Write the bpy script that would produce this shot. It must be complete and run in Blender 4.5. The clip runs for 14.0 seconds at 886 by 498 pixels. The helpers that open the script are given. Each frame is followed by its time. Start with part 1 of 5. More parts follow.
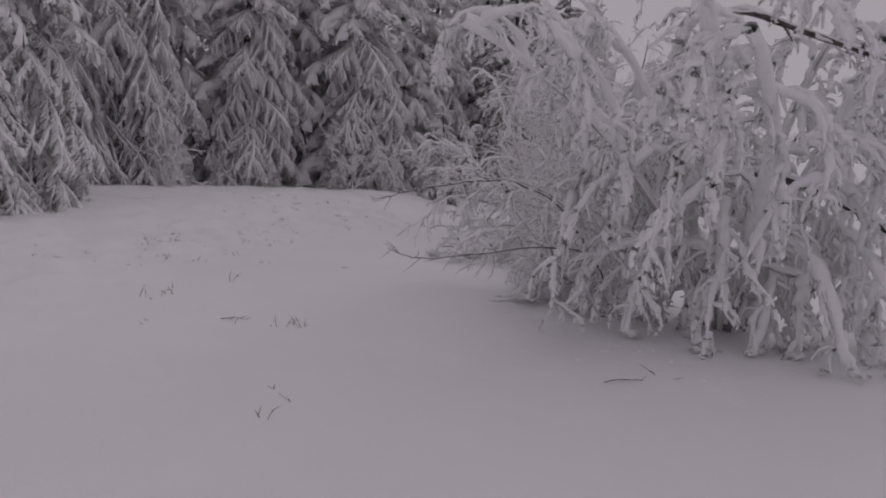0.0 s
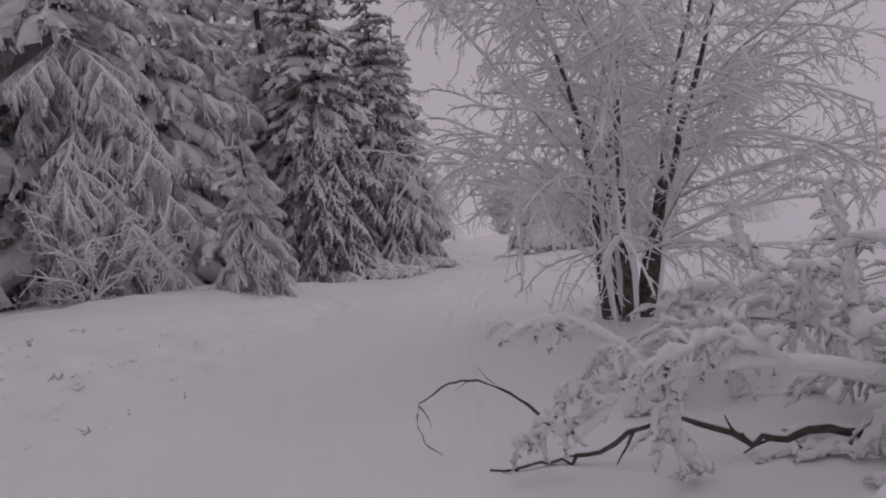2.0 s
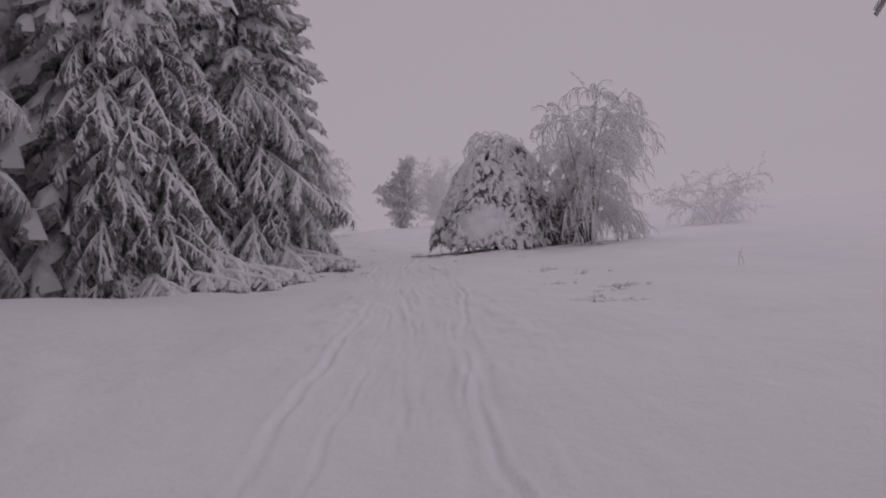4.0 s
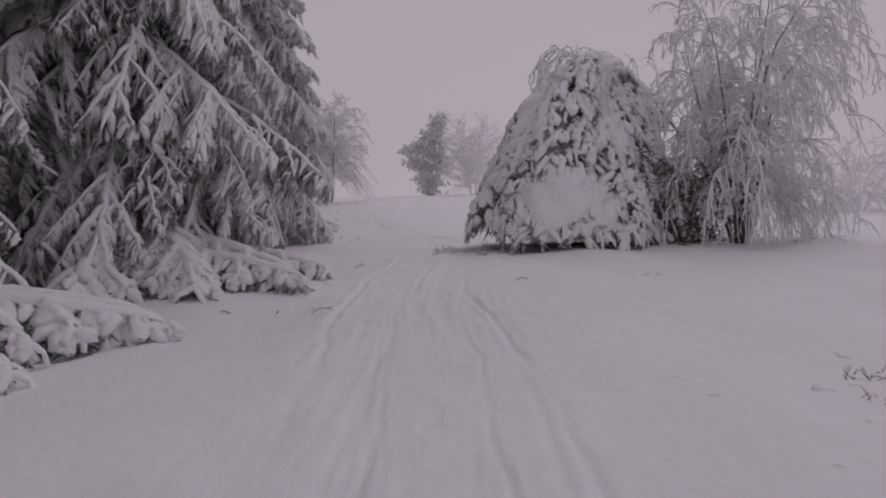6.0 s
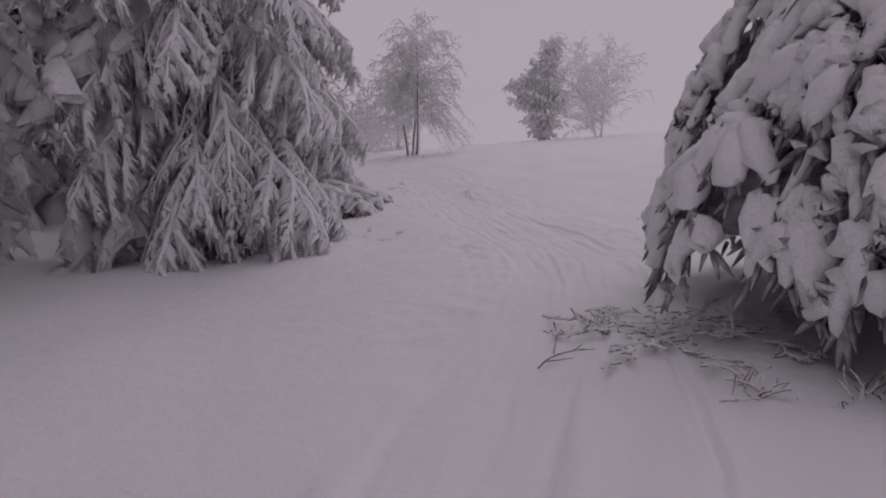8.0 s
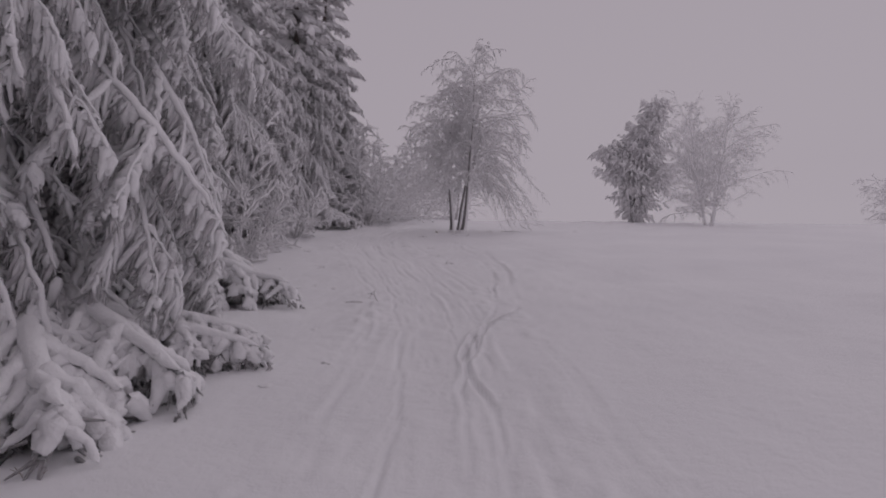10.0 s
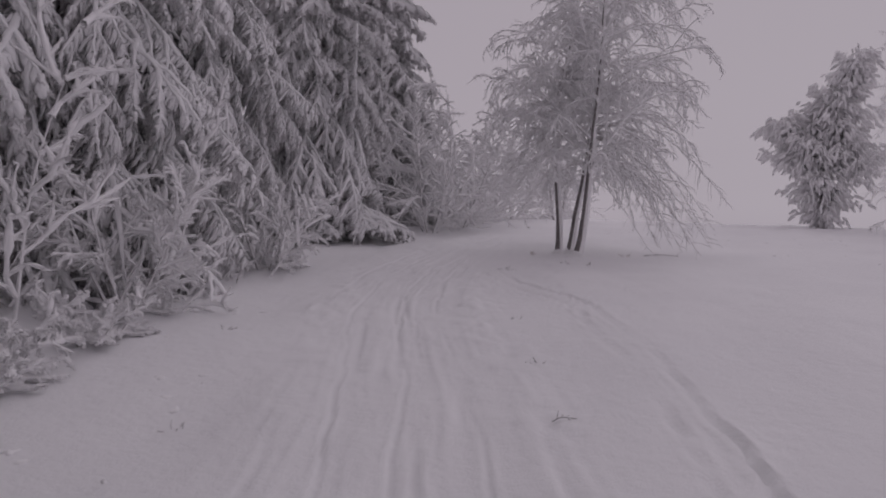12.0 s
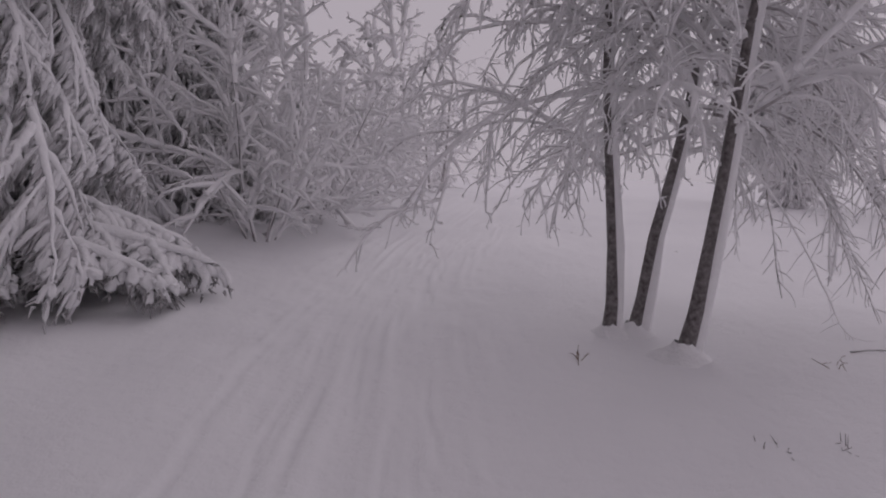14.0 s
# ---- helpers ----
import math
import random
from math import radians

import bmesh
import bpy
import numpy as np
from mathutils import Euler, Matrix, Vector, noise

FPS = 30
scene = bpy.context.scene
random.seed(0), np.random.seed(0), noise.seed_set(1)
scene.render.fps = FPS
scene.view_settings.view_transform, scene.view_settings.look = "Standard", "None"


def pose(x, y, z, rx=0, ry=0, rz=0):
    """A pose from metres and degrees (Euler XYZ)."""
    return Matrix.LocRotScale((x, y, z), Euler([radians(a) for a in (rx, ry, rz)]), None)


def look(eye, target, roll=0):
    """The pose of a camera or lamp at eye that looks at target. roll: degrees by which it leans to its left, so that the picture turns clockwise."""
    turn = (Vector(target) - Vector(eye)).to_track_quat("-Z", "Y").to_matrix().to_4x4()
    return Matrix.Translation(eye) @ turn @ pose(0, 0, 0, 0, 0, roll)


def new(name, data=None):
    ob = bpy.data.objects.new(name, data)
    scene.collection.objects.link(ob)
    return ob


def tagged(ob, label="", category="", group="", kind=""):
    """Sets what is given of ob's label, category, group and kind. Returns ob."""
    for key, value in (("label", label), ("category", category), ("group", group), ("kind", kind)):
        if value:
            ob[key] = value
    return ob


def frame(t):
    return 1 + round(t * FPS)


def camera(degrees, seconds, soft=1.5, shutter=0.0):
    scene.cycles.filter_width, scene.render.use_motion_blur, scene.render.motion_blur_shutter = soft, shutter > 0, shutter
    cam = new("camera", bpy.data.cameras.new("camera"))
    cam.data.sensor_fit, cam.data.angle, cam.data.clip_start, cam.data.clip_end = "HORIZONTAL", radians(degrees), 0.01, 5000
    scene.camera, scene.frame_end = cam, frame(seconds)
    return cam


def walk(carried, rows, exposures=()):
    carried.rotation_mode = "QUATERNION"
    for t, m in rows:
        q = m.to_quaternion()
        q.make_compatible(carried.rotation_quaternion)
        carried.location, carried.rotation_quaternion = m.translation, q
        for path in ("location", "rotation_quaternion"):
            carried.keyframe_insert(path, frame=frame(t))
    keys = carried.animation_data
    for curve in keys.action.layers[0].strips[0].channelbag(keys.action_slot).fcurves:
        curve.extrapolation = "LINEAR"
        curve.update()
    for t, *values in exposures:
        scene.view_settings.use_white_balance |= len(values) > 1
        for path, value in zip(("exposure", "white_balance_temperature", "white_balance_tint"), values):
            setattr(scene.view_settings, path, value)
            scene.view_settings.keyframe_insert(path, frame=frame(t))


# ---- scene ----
cam = camera(64.0, 14.0, soft=2.0)
PATH = [
    (0, (-0.076, 0.235, 2.153), (-0.024, 2.229, 2.01), 3.1),
    (0.5, (-0.575, 3.767, 2.128), (-0.733, 5.748, 1.903), -0.1),
    (1, (-1.12, 7.048, 2.127), (-0.761, 8.977, 1.742), -10.2),
    (1.5, (-1.492, 10.305, 2.083), (-1.008, 12.241, 1.952), -9.1),
    (2, (-1.264, 13.302, 2.266), (-0.582, 15.182, 2.296), -7.1),
    (2.2, (-1.107, 14.49, 2.278), (-0.308, 16.323, 2.297), -8.4),
    (4.3, (3.509, 26.485, 2.469), (4.481, 28.232, 2.454), -4.8),
    (4.5, (3.986, 27.452, 2.501), (4.9, 29.231, 2.497), -4.8),
    (5, (5.208, 29.84, 2.612), (6.129, 31.614, 2.527), 0.5),
    (5.5, (6.417, 32.037, 2.713), (7.363, 33.795, 2.598), -2.0),
    (6, (7.603, 34.407, 2.889), (8.499, 36.193, 2.785), -2.2),
    (6.5, (8.821, 37.057, 2.994), (9.599, 38.899, 2.96), -1.2),
    (7, (9.952, 39.437, 3.038), (10.631, 41.317, 2.97), -2.7),
    (7.2, (10.407, 40.39, 3.095), (11.045, 42.278, 2.927), -3.7),
    (9.3, (15.833, 50.224, 3.435), (16.245, 52.168, 3.202), 0.0),
    (9.5, (16.166, 50.982, 3.624), (16.552, 52.937, 3.451), 1.7),
    (10, (16.873, 54.123, 3.746), (17.25, 56.087, 3.701), 0.6),
    (10.5, (17.514, 57.1, 3.866), (17.931, 59.056, 3.868), 0.4),
    (11, (18.109, 60.028, 4.153), (18.432, 62.001, 4.158), 0.4),
    (11.5, (18.795, 62.861, 4.329), (18.982, 64.851, 4.267), 0.5),
    (12, (19.012, 65.605, 4.593), (19.114, 67.6, 4.506), 1.4),
    (12.5, (19.127, 68.442, 4.727), (19.225, 70.431, 4.54), 1.2),
    (13, (19.154, 71.401, 4.887), (19.446, 73.371, 4.702), 2.2),
    (13.5, (19.086, 74.351, 5.133), (19.539, 76.292, 4.974), 2.0),
    (14, (19.066, 77.237, 5.329), (19.675, 79.13, 5.116), 2.0),
]
walk(cam, [(t, look(eye, target, roll)) for t, eye, target, roll in PATH], exposures=[(0.0, -0.08), (1.0, -0.08), (2.2, 0.05), (4.5, -0.03), (7.0, 0.10), (10.0, -0.03), (12.0, 0.0), (13.0, 0.02), (14.0, 0.13)])

# ---- sky and light: dense winter overcast ----
SUN_ELEV, SUN_TURN = radians(48), radians(40)
world = bpy.data.worlds.new("world")
scene.world = world
world.use_nodes = True
wn = world.node_tree
wn.nodes.clear()
sky = wn.nodes.new("ShaderNodeTexSky")
sky.sky_type, sky.sun_disc = "NISHITA", False
sky.sun_elevation, sky.sun_rotation = SUN_ELEV, SUN_TURN
grey = wn.nodes.new("ShaderNodeHueSaturation")
grey.inputs["Saturation"].default_value = 0.0
even = wn.nodes.new("ShaderNodeMix")
even.data_type = "RGBA"
even.inputs["Factor"].default_value = 0.93
even.inputs["B"].default_value = (3.54, 3.09, 3.56, 1)
bg = wn.nodes.new("ShaderNodeBackground")
bg.inputs["Strength"].default_value = 0.1
wout = wn.nodes.new("ShaderNodeOutputWorld")
wn.links.new(sky.outputs["Color"], grey.inputs["Color"])
wn.links.new(grey.outputs["Color"], even.inputs["A"])
wn.links.new(even.outputs["Result"], bg.inputs["Color"])
wn.links.new(bg.outputs["Background"], wout.inputs["Surface"])
sun = new("sun", bpy.data.lights.new("sun", "SUN"))
sun.data.energy, sun.data.angle, sun.data.color = 0.25, radians(60), (1.0, 0.94, 0.99)
sun.matrix_world = look((0, 0, 0), (-math.sin(SUN_TURN) * math.cos(SUN_ELEV), -math.cos(SUN_TURN) * math.cos(SUN_ELEV), -math.sin(SUN_ELEV)))

# ---- materials ----
def material(name, build):
    m = bpy.data.materials.new(name)
    m.use_nodes = True
    t = m.node_tree
    build(t, t.nodes, t.nodes["Principled BSDF"])
    return m


def noise_of(t, scale, detail=4.0, rough=0.55):
    co = t.nodes.new("ShaderNodeTexCoord")
    n = t.nodes.new("ShaderNodeTexNoise")
    n.inputs["Scale"].default_value, n.inputs["Detail"].default_value, n.inputs["Roughness"].default_value = scale, detail, rough
    t.links.new(co.outputs["Object"], n.inputs["Vector"])
    return n


def ramp_of(t, source, stops):
    r = t.nodes.new("ShaderNodeValToRGB")
    while len(r.color_ramp.elements) < len(stops):
        r.color_ramp.elements.new(0.5)
    for e, (at, colour) in zip(r.color_ramp.elements, stops):
        e.position, e.color = at, (*colour, 1)
    t.links.new(source, r.inputs["Fac"])
    return r


def bump_of(t, p, source, strength, distance):
    b = t.nodes.new("ShaderNodeBump")
    b.inputs["Strength"].default_value, b.inputs["Distance"].default_value = strength, distance
    t.links.new(source, b.inputs["Height"])
    t.links.new(b.outputs["Normal"], p.inputs["Normal"])
    return b


def speckled(lo, hi, scale, fine, rough=0.8, strength=0.4, distance=0.01, sub=0.0):
    def build(t, nodes, p):
        n = noise_of(t, scale)
        r = ramp_of(t, n.outputs["Fac"], [(0.3, lo), (0.7, hi)])
        t.links.new(r.outputs["Color"], p.inputs["Base Color"])
        p.inputs["Roughness"].default_value = rough
        p.inputs["Specular IOR Level"].default_value = 0.25
        f = noise_of(t, fine, 3.0, 0.65)
        bump_of(t, p, f.outputs["Fac"], strength, distance)
    return build


def snow_ground_nodes(t, nodes, p):
    big, mid, fine = noise_of(t, 0.35, 4), noise_of(t, 7.0, 5, 0.6), noise_of(t, 60.0, 3, 0.7)
    r = ramp_of(t, big.outputs["Fac"], [(0.3, (0.89, 0.89, 0.905)), (0.7, (0.94, 0.94, 0.95))])
    t.links.new(r.outputs["Color"], p.inputs["Base Color"])
    p.inputs["Roughness"].default_value = 0.75
    p.inputs["Specular IOR Level"].default_value = 0.2
    add = nodes.new("ShaderNodeMath")
    add.operation = "MULTIPLY_ADD"
    add.inputs[1].default_value = 0.25
    t.links.new(fine.outputs["Fac"], add.inputs[0])
    t.links.new(mid.outputs["Fac"], add.inputs[2])
    bump_of(t, p, add.outputs["Value"], 0.55, 0.035)


snow_ground = material("snow_ground", snow_ground_nodes)
snow_pack = material("snow_pack", speckled((0.91, 0.91, 0.92), (0.965, 0.965, 0.97), 5.0, 16.0, 0.75, 0.75, 0.035))
rime = material("rime", speckled((0.91, 0.905, 0.915), (0.965, 0.96, 0.965), 14.0, 90.0, 0.8, 0.6, 0.008))
needle = material("needle", speckled((0.10, 0.105, 0.10), (0.64, 0.62, 0.63), 9.0, 120.0, 0.7, 0.5, 0.006))
# frosted needles, whitened further: the haze over distant spruces is in this colour
needle_rime_haze = material("needle_rime_haze", speckled((0.78, 0.765, 0.78), (0.92, 0.91, 0.92), 7.0, 90.0, 0.8, 0.5, 0.006))
needle_frosted = material("needle_frosted", speckled((0.46, 0.45, 0.46), (0.90, 0.885, 0.895), 8.0, 120.0, 0.75, 0.5, 0.006))
bark = material("bark", speckled((0.045, 0.036, 0.033), (0.17, 0.145, 0.135), 11.0, 40.0, 0.85, 0.9, 0.012))
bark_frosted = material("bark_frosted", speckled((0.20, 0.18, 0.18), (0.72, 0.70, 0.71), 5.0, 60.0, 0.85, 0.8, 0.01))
birch_bark = material("birch_bark", speckled((0.10, 0.088, 0.085), (0.30, 0.28, 0.28), 22.0, 40.0, 0.85, 0.9, 0.015))
dead_wood = material("dead_wood", speckled((0.07, 0.052, 0.046), (0.24, 0.19, 0.175), 9.0, 50.0, 0.85, 0.8, 0.008))
straw = material("straw", speckled((0.16, 0.115, 0.09), (0.34, 0.27, 0.22), 30.0, 90.0, 0.8, 0.3, 0.003))

# ---- the lie of the land ----
# the trail follows the walk and bends on to the right past its end
NODES = np.array([eye[:2] for t, eye, target, roll in PATH] + [(19.75, 80.6), (20.7, 84.0), (22.5, 88.8), (25.6, 95.0)])
_d = np.r_[0, np.cumsum(np.hypot(*np.diff(NODES, axis=0).T))]


def smooth_line(keys, values, at):
    """A Catmull-Rom line through values at keys, straight beyond both ends."""
    keys, values, at = np.asarray(keys, float), np.asarray(values, float), np.asarray(at, float)
    m = np.gradient(values, keys)
    i = np.clip(np.searchsorted(keys, at) - 1, 0, len(keys) - 2)
    h = keys[i + 1] - keys[i]
    u = np.clip((at - keys[i]) / h, 0, 1)
    out = ((2 * u**3 - 3 * u**2 + 1) * values[i] + (u**3 - 2 * u**2 + u) * h * m[i]
           + (-2 * u**3 + 3 * u**2) * values[i + 1] + (u**3 - u**2) * h * m[i + 1])
    out += np.where(at < keys[0], (at - keys[0]) * m[0], 0) + np.where(at > keys[-1], (at - keys[-1]) * m[-1], 0)
    return out


LENGTH = float(_d[-1])
# the trail's centre line and height, every few metres
TRAIL_S = np.linspace(0, LENGTH, 21)
TRAIL_X = smooth_line(_d, NODES[:, 0], TRAIL_S)
TRAIL_Y = smooth_line(_d, NODES[:, 1], TRAIL_S)
TRAIL_Z = np.interp(TRAIL_Y, [0, 8, 14, 20, 28, 35, 42, 47, 53, 57, 60, 66, 71, 77, 83, 90, 100],
                    [.55, .7, .88, 1.08, 1.32, 1.58, 1.8, 2.0, 2.08, 2.2, 2.33, 2.6, 2.95, 3.4, 3.78, 4.15, 4.6])
# the meadow climbs evenly in one direction
SLOPE_X, SLOPE_Y = math.sin(radians(14)), math.cos(radians(14))
SLOPE_AT = TRAIL_X * SLOPE_X + TRAIL_Y * SLOPE_Y
_f = np.linspace(-40, LENGTH + 60, 1200)
FX, FY = smooth_line(TRAIL_S, TRAIL_X, _f), smooth_line(TRAIL_S, TRAIL_Y, _f)


def trail_of(x, y):
    """Metres along the trail and metres to its right, for places x, y."""
    x, y = np.atleast_1d(np.asarray(x, float)), np.atleast_1d(np.asarray(y, float))
    s, u = np.empty_like(x), np.empty_like(x)
    tx, ty = np.gradient(FX, _f), np.gradient(FY, _f)
    for a in range(0, len(x), 4000):
        dx, dy = x[a:a + 4000, None] - FX, y[a:a + 4000, None] - FY
        k = np.argmin(dx * dx + dy * dy, axis=1)
        r = np.arange(len(k))
        s[a:a + 4000] = _f[k] + dx[r, k] * tx[k] + dy[r, k] * ty[k]
        u[a:a + 4000] = dx[r, k] * ty[k] - dy[r, k] * tx[k]
    return s, u


def soft_noise(x, y, scale, seed):
    """Cheap smooth noise from a few crossed waves, about -1 to 1."""
    rng = np.random.default_rng(seed)
    out = np.zeros_like(np.asarray(x, float))
    for k in range(7):
        a, f, ph = rng.uniform(0, 6.283), rng.uniform(0.6, 1.7) / scale, rng.uniform(0, 6.283)
        out += np.sin((x * np.cos(a) + y * np.sin(a)) * 6.283 * f + ph)
    return out / 3.5


def patchy(x, y, scale, seed):
    """Smooth random patches with no period, about -1 to 1."""
    x, y = np.asarray(x, float) / scale, np.asarray(y, float) / scale
    i, j = np.floor(x).astype(np.int64), np.floor(y).astype(np.int64)
    fx, fy = x - i, y - j
    fx, fy = fx * fx * (3 - 2 * fx), fy * fy * (3 - 2 * fy)

    def at(a, b):
        h = (a * 374761393 + b * 668265263 + seed * 974711) & 0x7FFFFFFF
        h = ((h ^ (h >> 13)) * 1274126177) & 0x7FFFFFFF
        return ((h ^ (h >> 16)) & 0xFFFF) / 32767.5 - 1

    return (at(i, j) * (1 - fx) + at(i + 1, j) * fx) * (1 - fy) + (at(i, j + 1) * (1 - fx) + at(i + 1, j + 1) * fx) * fy


def bell(x, centre, width):
    return np.exp(-((x - centre) / width) ** 2)


def trough(x, centre, width):
    return np.exp(-((x - centre) / width) ** 4)


def rise(x, a, b):
    t = np.clip((x - a) / (b - a), 0, 1)
    return t * t * (3 - 2 * t)


def land(s, u, x, y):
    """Height of the snow."""
    p = np.asarray(x) * SLOPE_X + np.asarray(y) * SLOPE_Y
    z = smooth_line(SLOPE_AT, TRAIL_Z, np.clip(p, -12, SLOPE_AT[-1] + 6))
    # bank under the forest beside the first stretch
    z = z + (0.25 + 0.6 * rise(p, 12, 24)) * rise(-u, 2.6, 8.0) * (1 - rise(p, 34, 44))
    z = z + 0.25 * rise(-u, 2.0, 7.0) * rise(p, 62, 70)
    # knolls of snowed-in heather on the bank
    knolls = np.maximum(0, patchy(x, y, 0.5, 21)) * 0.15 + 0.03 * soft_noise(x, y, 0.3, 22)
    z = z + knolls * rise(-u, 1.9, 3.6) * (1 - rise(p, 27, 38)) * (1 - rise(-u, 9, 14)) * rise(p, 4, 9)
    near = np.exp(-(np.abs(u) / 30) ** 2)
    z = z + near * (0.05 * soft_noise(x, y, 3.5, 5) + 0.006 * soft_noise(x, y, 0.9, 6)) * rise(np.abs(u), 0.9, 2.2)
    z = z + 0.004 * soft_noise(x, y, 0.35, 8)
    return z + ruts(s, u)


# wheel and runner grooves: metres along the trail against metres to the right of its middle; width and depth
GROOVES = (
    ((9, 14, 20, 27), (0.98, 0.86, 0.75, 0.6), 0.05, 0.035, 8, 30),
    ((9, 14, 20, 27), (0.80, 0.66, 0.62, 0.5), 0.035, 0.02, 8, 30),
    ((24, 34, 39, 45, 47, 58, 63, 67, 71, 74, 77, 90), (-0.9, -0.95, -0.8, -1.1, -1.13, -0.75, -1.0, -1.05, -1.0, -1.15, -1.2, -0.95), 0.075, 0.065, 22, 94),
    ((24, 34, 40, 47, 58, 70, 80, 90), (-0.62, -0.55, -0.48, -0.86, -0.46, -0.72, -0.7, -0.55), 0.04, 0.03, 24, 94),
    ((24, 35, 45, 47, 58, 62, 70, 77, 90), (-0.2, -0.22, -0.57, -0.68, -0.28, -0.5, -0.45, -0.1, -0.2), 0.04, 0.035, 24, 94),
    ((24, 34, 45, 58, 70, 78, 90), (0.0, -0.05, -0.40, 0.0, 0.05, 0.12, 0.05), 0.035, 0.025, 24, 94),
    ((24, 34, 45, 47, 58, 70, 78, 90), (0.3, 0.28, 0.2, -0.05, 0.22, 0.38, 0.45, 0.4), 0.04, 0.03, 26, 94),
    ((24, 34, 37, 43, 46, 59, 62, 68, 69, 71, 74.4, 77, 80, 83, 86), (0.55, 0.42, 0.68, 0.7, 0.38, 0.48, 0.38, 0.6, 1.15, 1.55, 2.3, 2.58, 2.7, 1.6, 0.7), 0.06, 0.06, 24, 86),
    ((60, 66, 69, 71, 74.4, 77, 80, 83, 86), (0.08, 0.16, 0.8, 1.2, 1.95, 2.22, 2.35, 1.25, 0.4), 0.05, 0.05, 60, 86),
)


def ruts(s, u):
    """Grooves with pushed-up edges in a trodden, slightly sunken strip."""
    z = 0 * u
    for k, (at, mids, w, d, a, b) in enumerate(GROOVES):
        mid = smooth_line(at, mids, np.clip(s, at[0], at[-1])) + 0.025 * np.sin(s * 1.9 + k * 1.7) + 0.012 * np.sin(s * 5.3 + k) + 0.014 * soft_noise(s, 0 * s, 0.5, 60 + k)
        faint = 2 < k < 7
        strong, w = (0.40, w * 0.5) if faint else (0.55, w * 0.5)
        deep = (0.42 if k == 2 else 0.6) * d * np.maximum(0.05, strong + (0.75 if faint else 0.45) * np.sin(s * (0.35 + 0.07 * k) + k * 2.1) * (np.sin(s * 0.23 * k + k) if faint else 1) + 0.16 * np.sin(s * 3.1 + k * 4.0)) * rise(s, a, a + 5) * (1 - rise(s, b - 4, b))
        deep = deep * (1 - {2: 0.6}.get(k, 0.0) * rise(s, 48, 56)) * (1 + (1.3 if k > 6 else 0.0) * rise(s, 60, 67))
        edge = 1 + 0.5 * np.sin(s * 6.1 + k) * np.sin(s * 2.3 + 2 * k)
        z = z - 1.05 * deep * trough(u, mid, w * 1.05) + 0.38 * deep * (bell(u, mid - 2.0 * w, w * 0.9) + edge * bell(u, mid + 2.0 * w, w * 0.9))
    on = rise(s, 18, 30)
    # loose clods thrown out along both margins, more in some places than in others
    margin = bell(u, -1.15, 0.36) + bell(u, 0.95, 0.34)
    some = np.clip(0.5 + 0.9 * patchy(s, u, 2.6, 33), 0, 1.2)
    z = z + 0.05 * on * margin * some * (np.maximum(0, patchy(s, u, 0.17, 31)) + 0.5 * patchy(s, u, 0.33, 32))
    # streaks left by runners: thin, long, fading in and out
    trod = bell(u, -0.1, 1.05) * on
    wave = u + 0.05 * np.sin(s * 0.7) + 0.02 * np.sin(s * 2.3)
    streaks = patchy(s / 26, wave, 0.075, 14) * np.clip(0.35 + 0.9 * patchy(s / 5, u, 0.4, 15), 0, 1) + 0.6 * patchy(s / 9, wave, 0.05, 16) * np.clip(patchy(s / 3, u, 0.3, 17), 0, 1)
    grain = patchy(s * 0.7, u, 0.2, 12) * 0.010 + patchy(s, u, 0.6, 13) * 0.014 + 0.028 * streaks
    return z + trod * (grain - 0.05)


def ground_z(x, y):
    s, u = trail_of(x, y)
    return float(land(s, u, np.atleast_1d(float(x)), np.atleast_1d(float(y)))[0])


def mesh_object(name, verts, faces, mat, parent=None, label="", smooth=True):
    me = bpy.data.meshes.new(name)
    me.from_pydata(verts if isinstance(verts, list) else verts.tolist(), [], faces if isinstance(faces, list) else faces.tolist())
    me.materials.append(mat)
    if smooth:
        me.polygons.foreach_set("use_smooth", [True] * len(me.polygons))
    me.update()
    ob = new(name, me)
    ob.parent = parent
    return tagged(ob, label)


def grown(a, b, first, factor):
    out, step = [a], first
    while out[-1] < b:
        out.append(out[-1] + step)
        step *= factor
    return np.array(out)


